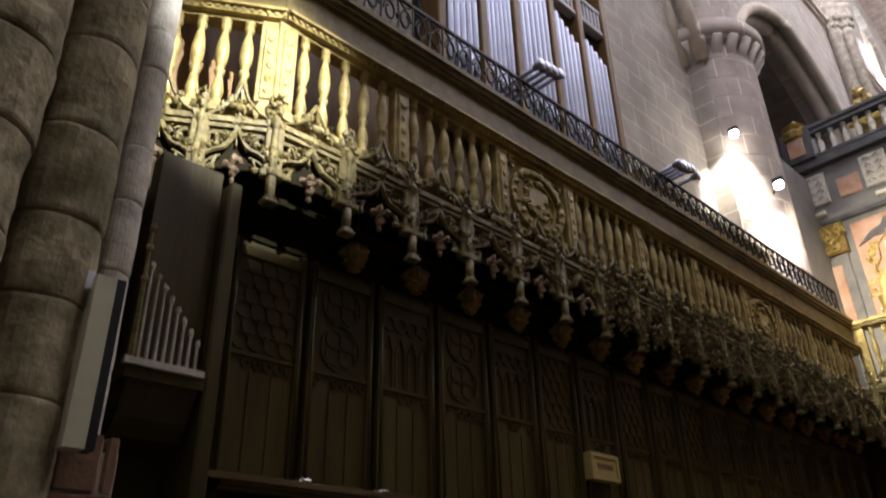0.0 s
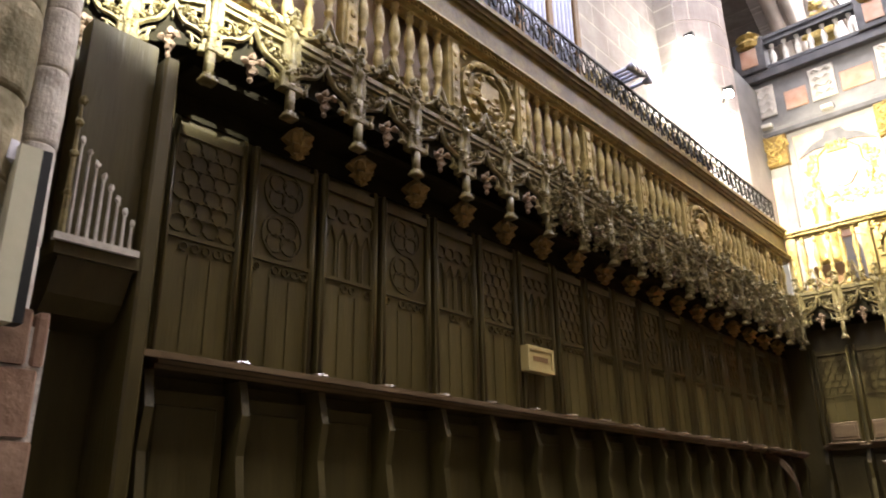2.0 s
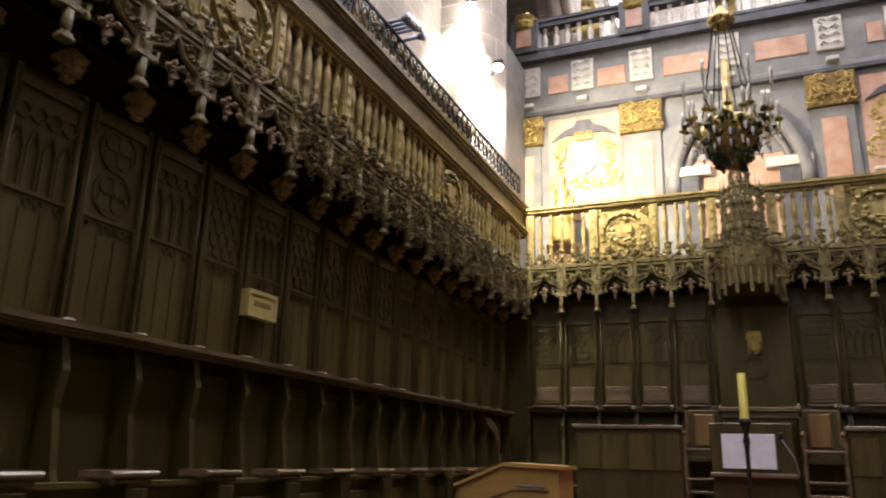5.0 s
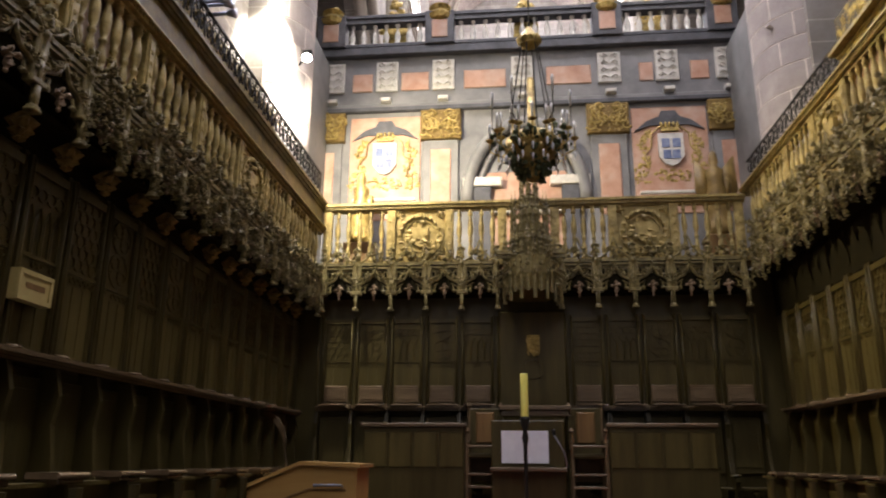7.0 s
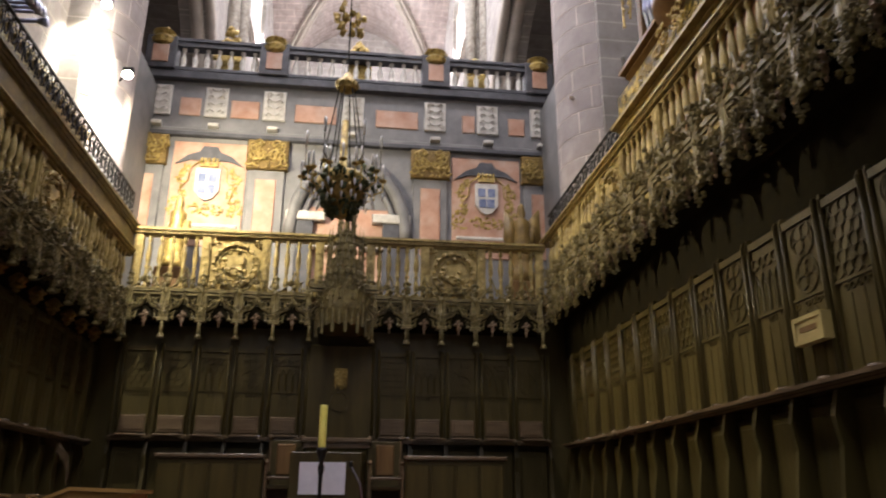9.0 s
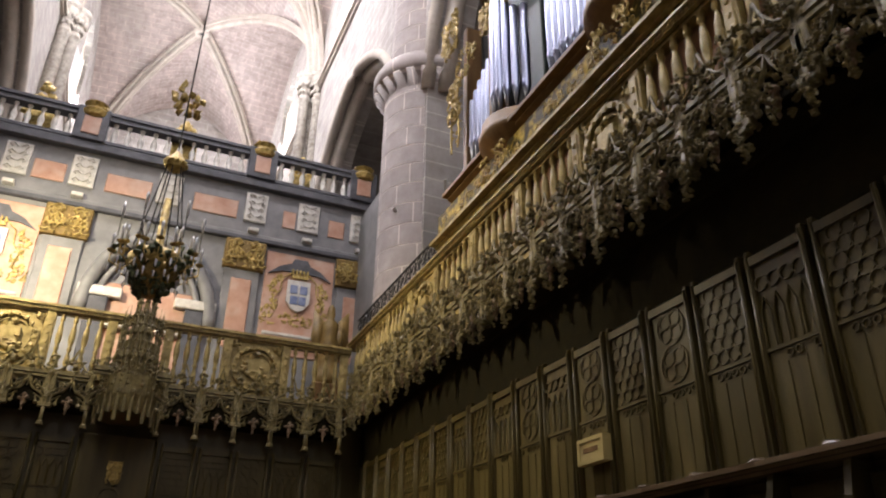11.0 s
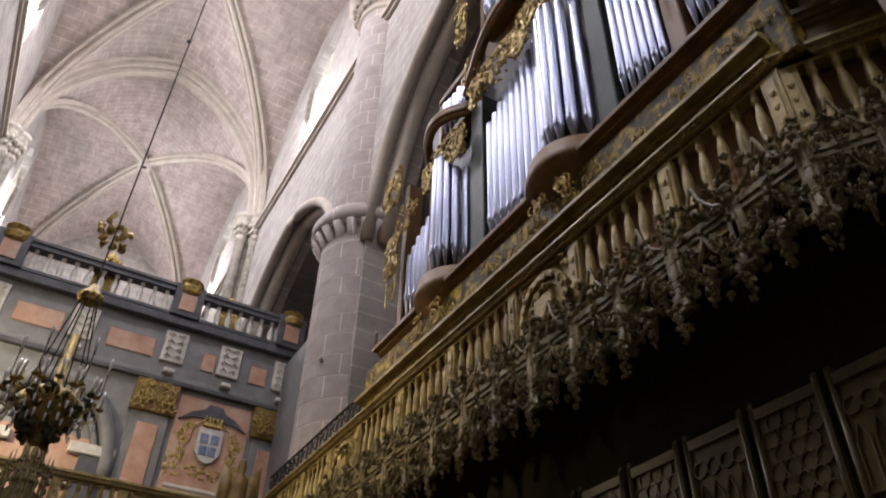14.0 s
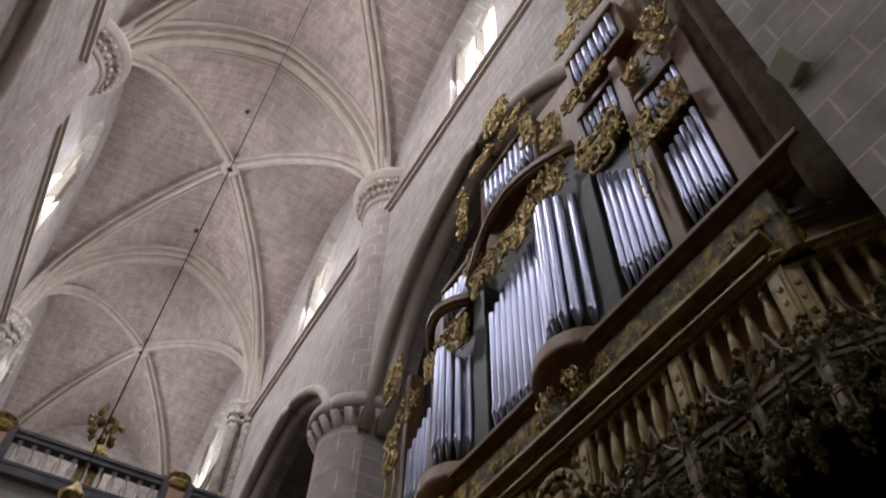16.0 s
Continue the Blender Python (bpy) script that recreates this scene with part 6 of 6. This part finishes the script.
def rough_shaft(r, h, mat, name, seed):
    """A weathered shaft of uneven drums with open joints and chipped edges."""
    rr = random.Random(seed)

    def fn(bm):
        z, prof = 0.0, []
        while z < h:
            d = rr.uniform(0.3, 0.62)
            k = r * rr.uniform(0.97, 1.02)
            prof += [(k * 0.93, z), (k * 0.98, z + 0.012), (k, z + 0.03)]
            prof += [(k, z + 0.03 + (d - 0.06) * i / 6) for i in range(1, 6)]
            prof += [(k, z + d - 0.03), (k * 0.98, z + d - 0.012), (k * 0.93, z + d)]
            z += d
        lathe(bm, prof, 28)
        off = Vector((seed * 3.7, 0, 0))
        for v in bm.verts:
            p = v.co
            k = 1 + 0.05 * noise.noise(p * 3.0 + off) + 0.045 * noise.noise(p * 9.0 + off) - 0.06 * max(0.0, noise.noise(p * 5.0 - off) - 0.35)
            v.co = Vector((p.x * k, p.y * k, p.z))
    return mesh(name, fn, mat)


def old_pier():
    th = thing("clustered_stone_pier", T(-3.95, 0.7, 0), "weathered clustered stone pier with pale slender shaft", "pier", "", "structure")
    part("pale_shaft", rough_shaft(0.1, 12, M_PALE, "pale_shaft", 1), th, T(0.03, 0.33, 0), "pale stone shaft")
    part("thick_shaft", rough_shaft(0.24, 12, M_OLD, "thick_shaft", 2), th, T(0.1, -0.02, 0))
    part("thick_shaft", rough_shaft(0.3, 12, M_OLD, "thick_shaft", 3), th, T(0.3, -0.55, 0))
    part("dark_shaft", rough_shaft(0.14, 12, M_OLD, "dark_shaft", 4), th, T(-0.14, 0.2, 0))


old_pier()


def pier_base():
    th = thing("pier_base", T(-4.2, 0.2, 0), "rough brown and reddish stone block base with pale joints", "pier", "", "structure")
    part("mortar_core", mesh("mortar_core", lambda bm: box(bm, 0.0, 0.395, 0.0, 1.0, 0.0, 2.34), M_PALE), th, None, "pale mortar")
    r = random.Random(9)
    z = 0.0
    while z < 2.2:
        h = r.uniform(0.24, 0.36)
        y = 0.0
        while y < 0.95:
            w = min(r.uniform(0.22, 0.42), 1.0 - y)
            d = 0.42 + r.uniform(-0.015, 0.015)
            part("stone_block", mesh("stone_block", lambda bm: cham(bm, 0.0, d, y + 0.016, y + w - 0.004, z + 0.016, z + h - 0.004, 0.014), M_REDSTONE if r.random() < 0.45 else M_OLD), th)
            y += w
        z += h


pier_base()
spk = thing("column_speaker", T(-3.66, 0.93, 2.3), "slim cream column loudspeaker on the stone pier", "speaker")
part("body", mesh("body", lambda bm: box(bm, -0.05, 0.05, -0.06, 0.04, 0.0, 0.85), M_CREAM), spk)
part("side", mesh("side", lambda bm: box(bm, -0.05, 0.05, 0.042, 0.085, 0.0, 0.85), M_BLACK), spk, None, "black side")
part("bracket", mesh("bracket", lambda bm: (cham(bm, -0.07, 0.0, -0.1, -0.05, 0.78, 0.88, 0.008), tube(bm, [(-0.05, -0.1, 0.85), (-0.04, -0.13, -1.6)], 0.012, 6)), M_PAPER), spk)

ends = thing("stall_end", T(-4.4, 1.6, 0), "dark carved stall end with bracket shelf and tracery", "stall end")
part("end_post", mesh("end_post", lambda bm: (cham(bm, -0.12, 0.3, 0.14, 0.24, 0.0, 4.3, 0.015), cham(bm, -0.12, -0.06, 0.24, 0.42, 0.0, 4.3, 0.01),), M_DARK), ends)
part("ledge_return", mesh("ledge_return", lambda bm: (box(bm, -0.1, 0.17, 0.16, 0.4, 2.38, 2.42), tube(bm, [(0.2, 0.24, 2.44), (0.14, 0.2, 2.2), (0.2, 0.19, 1.6), (0.3, 0.2, 0.7)], 0.035, 8)), M_POLISH), ends)
part("console", mesh("console", lambda bm: (box(bm, -0.1, 0.3, -0.34, 0.14, 2.83, 2.93), prism(bm, [(-0.1, 2.83), (0.26, 2.83), (0.18, 2.64), (0.1, 2.55), (-0.1, 2.5)], -0.3, 0.12)), M_DARK), ends)
# thin strip in the pale stone colour along the console's front edge
part("console_edge", mesh("console_edge", lambda bm: box(bm, 0.28, 0.325, -0.36, 0.12, 2.9, 2.94), M_PALE), ends, None, "pale strip along the console edge")


for k in range(8):
    y, h = -0.26 + 0.05 * k, 0.62 - 0.06 * k
    part("tracery_bar", mesh("tracery_bar", lambda bm: (tube(bm, [(0.24, y, 2.93), (0.24, y, 2.93 + h)], 0.013, 5, 0.6), blob(bm, (0.24, y, 2.93 + h), 0.018, 0.018, 0.03, 0.3)), M_PALE), ends, None, "slender pale carved bar")
part("corner_pinnacle", mesh("corner_pinnacle", lambda bm: (tube(bm, [(0.24, -0.3, 2.93), (0.24, -0.3, 3.8)], 0.024, 6, 0.4), [blob(bm, (0.24, -0.3, z), 0.03, 0.03, 0.035, 0.3) for z in (3.2, 3.45, 3.65, 3.8)]), M_CARVE), ends)
part("dark_backing", mesh("dark_backing", lambda bm: box(bm, 0.05, 0.2, -0.3, 0.13, 2.93, 4.4), M_DARK), ends)
# board added across the open passage, dark in place of its shade
solid("passage_shade", mesh("passage_shade", lambda bm: box(bm, -4.75, -4.6, 0.9, 2.0, 0, 5.1), M_DARK), "dark board standing in for the shade of the passage", "wall")

# ---- lamps and brackets ----
for x, y, z in ((-4.42, 11.8, 9.85), (-3.96, 12.05, 8.6)):
    fl = thing("floodlight", T(x, y, z), "small glaring floodlight bracketed on the round pier", "floodlight", "floodlights")
    part("housing", mesh("housing", lambda bm: cham(bm, -0.09, 0.09, -0.04, 0.08, 0.02, 0.12, 0.01), M_BLACK), fl)
    part("lit_lens", mesh("lit_lens", lambda bm: lathe(bm, [(0.02, -0.09), (0.07, -0.07), (0.085, -0.03), (0.07, 0.02)], 14), M_LAMP), fl, None, "glaring lens")
    part("stem", mesh("stem", lambda bm: tube(bm, [(0, 0.05, 0.1), (-0.15, 0.3, 0.14), (-0.35, 0.6, 0.14)], 0.02, 6), M_IRON), fl)
fr = thing("floodlight", look((3.85, 0.98, 8.15), (-4.1, 3.6, 5.0)), "cream box floodlight bracketed on the stone pier", "floodlight", "floodlights")
part("housing", mesh("housing", lambda bm: cham(bm, -0.13, 0.13, -0.17, 0.17, 0.02, 0.14, 0.015), M_CREAM), fr)
part("bracket", mesh("bracket", lambda bm: tube(bm, [(0.0, 0, 0.12), (0.12, -0.04, 0.2), (0.22, -0.02, 0.22)], 0.025, 6), M_IRON), fr)
for x, y, z, dx, dy, dz, mt in ((4.34, 12.48, 8.97, -0.12, -0.08, 0.03, M_PIER), (5.25, 12.05, 9.42, -0.1, -0.2, 0.2, M_RELIEF)):
    br = thing("wall_bracket", T(x, y, z), "small pale bracket on the round pier", "bracket", "pier brackets")
    part("arm", mesh("arm", lambda bm: tube(bm, [(-dx * 0.5, -dy * 0.5, 0), (dx * 0.4, dy * 0.4, dz * 0.3), (dx, dy, dz)], 0.04, 7), mt), br)
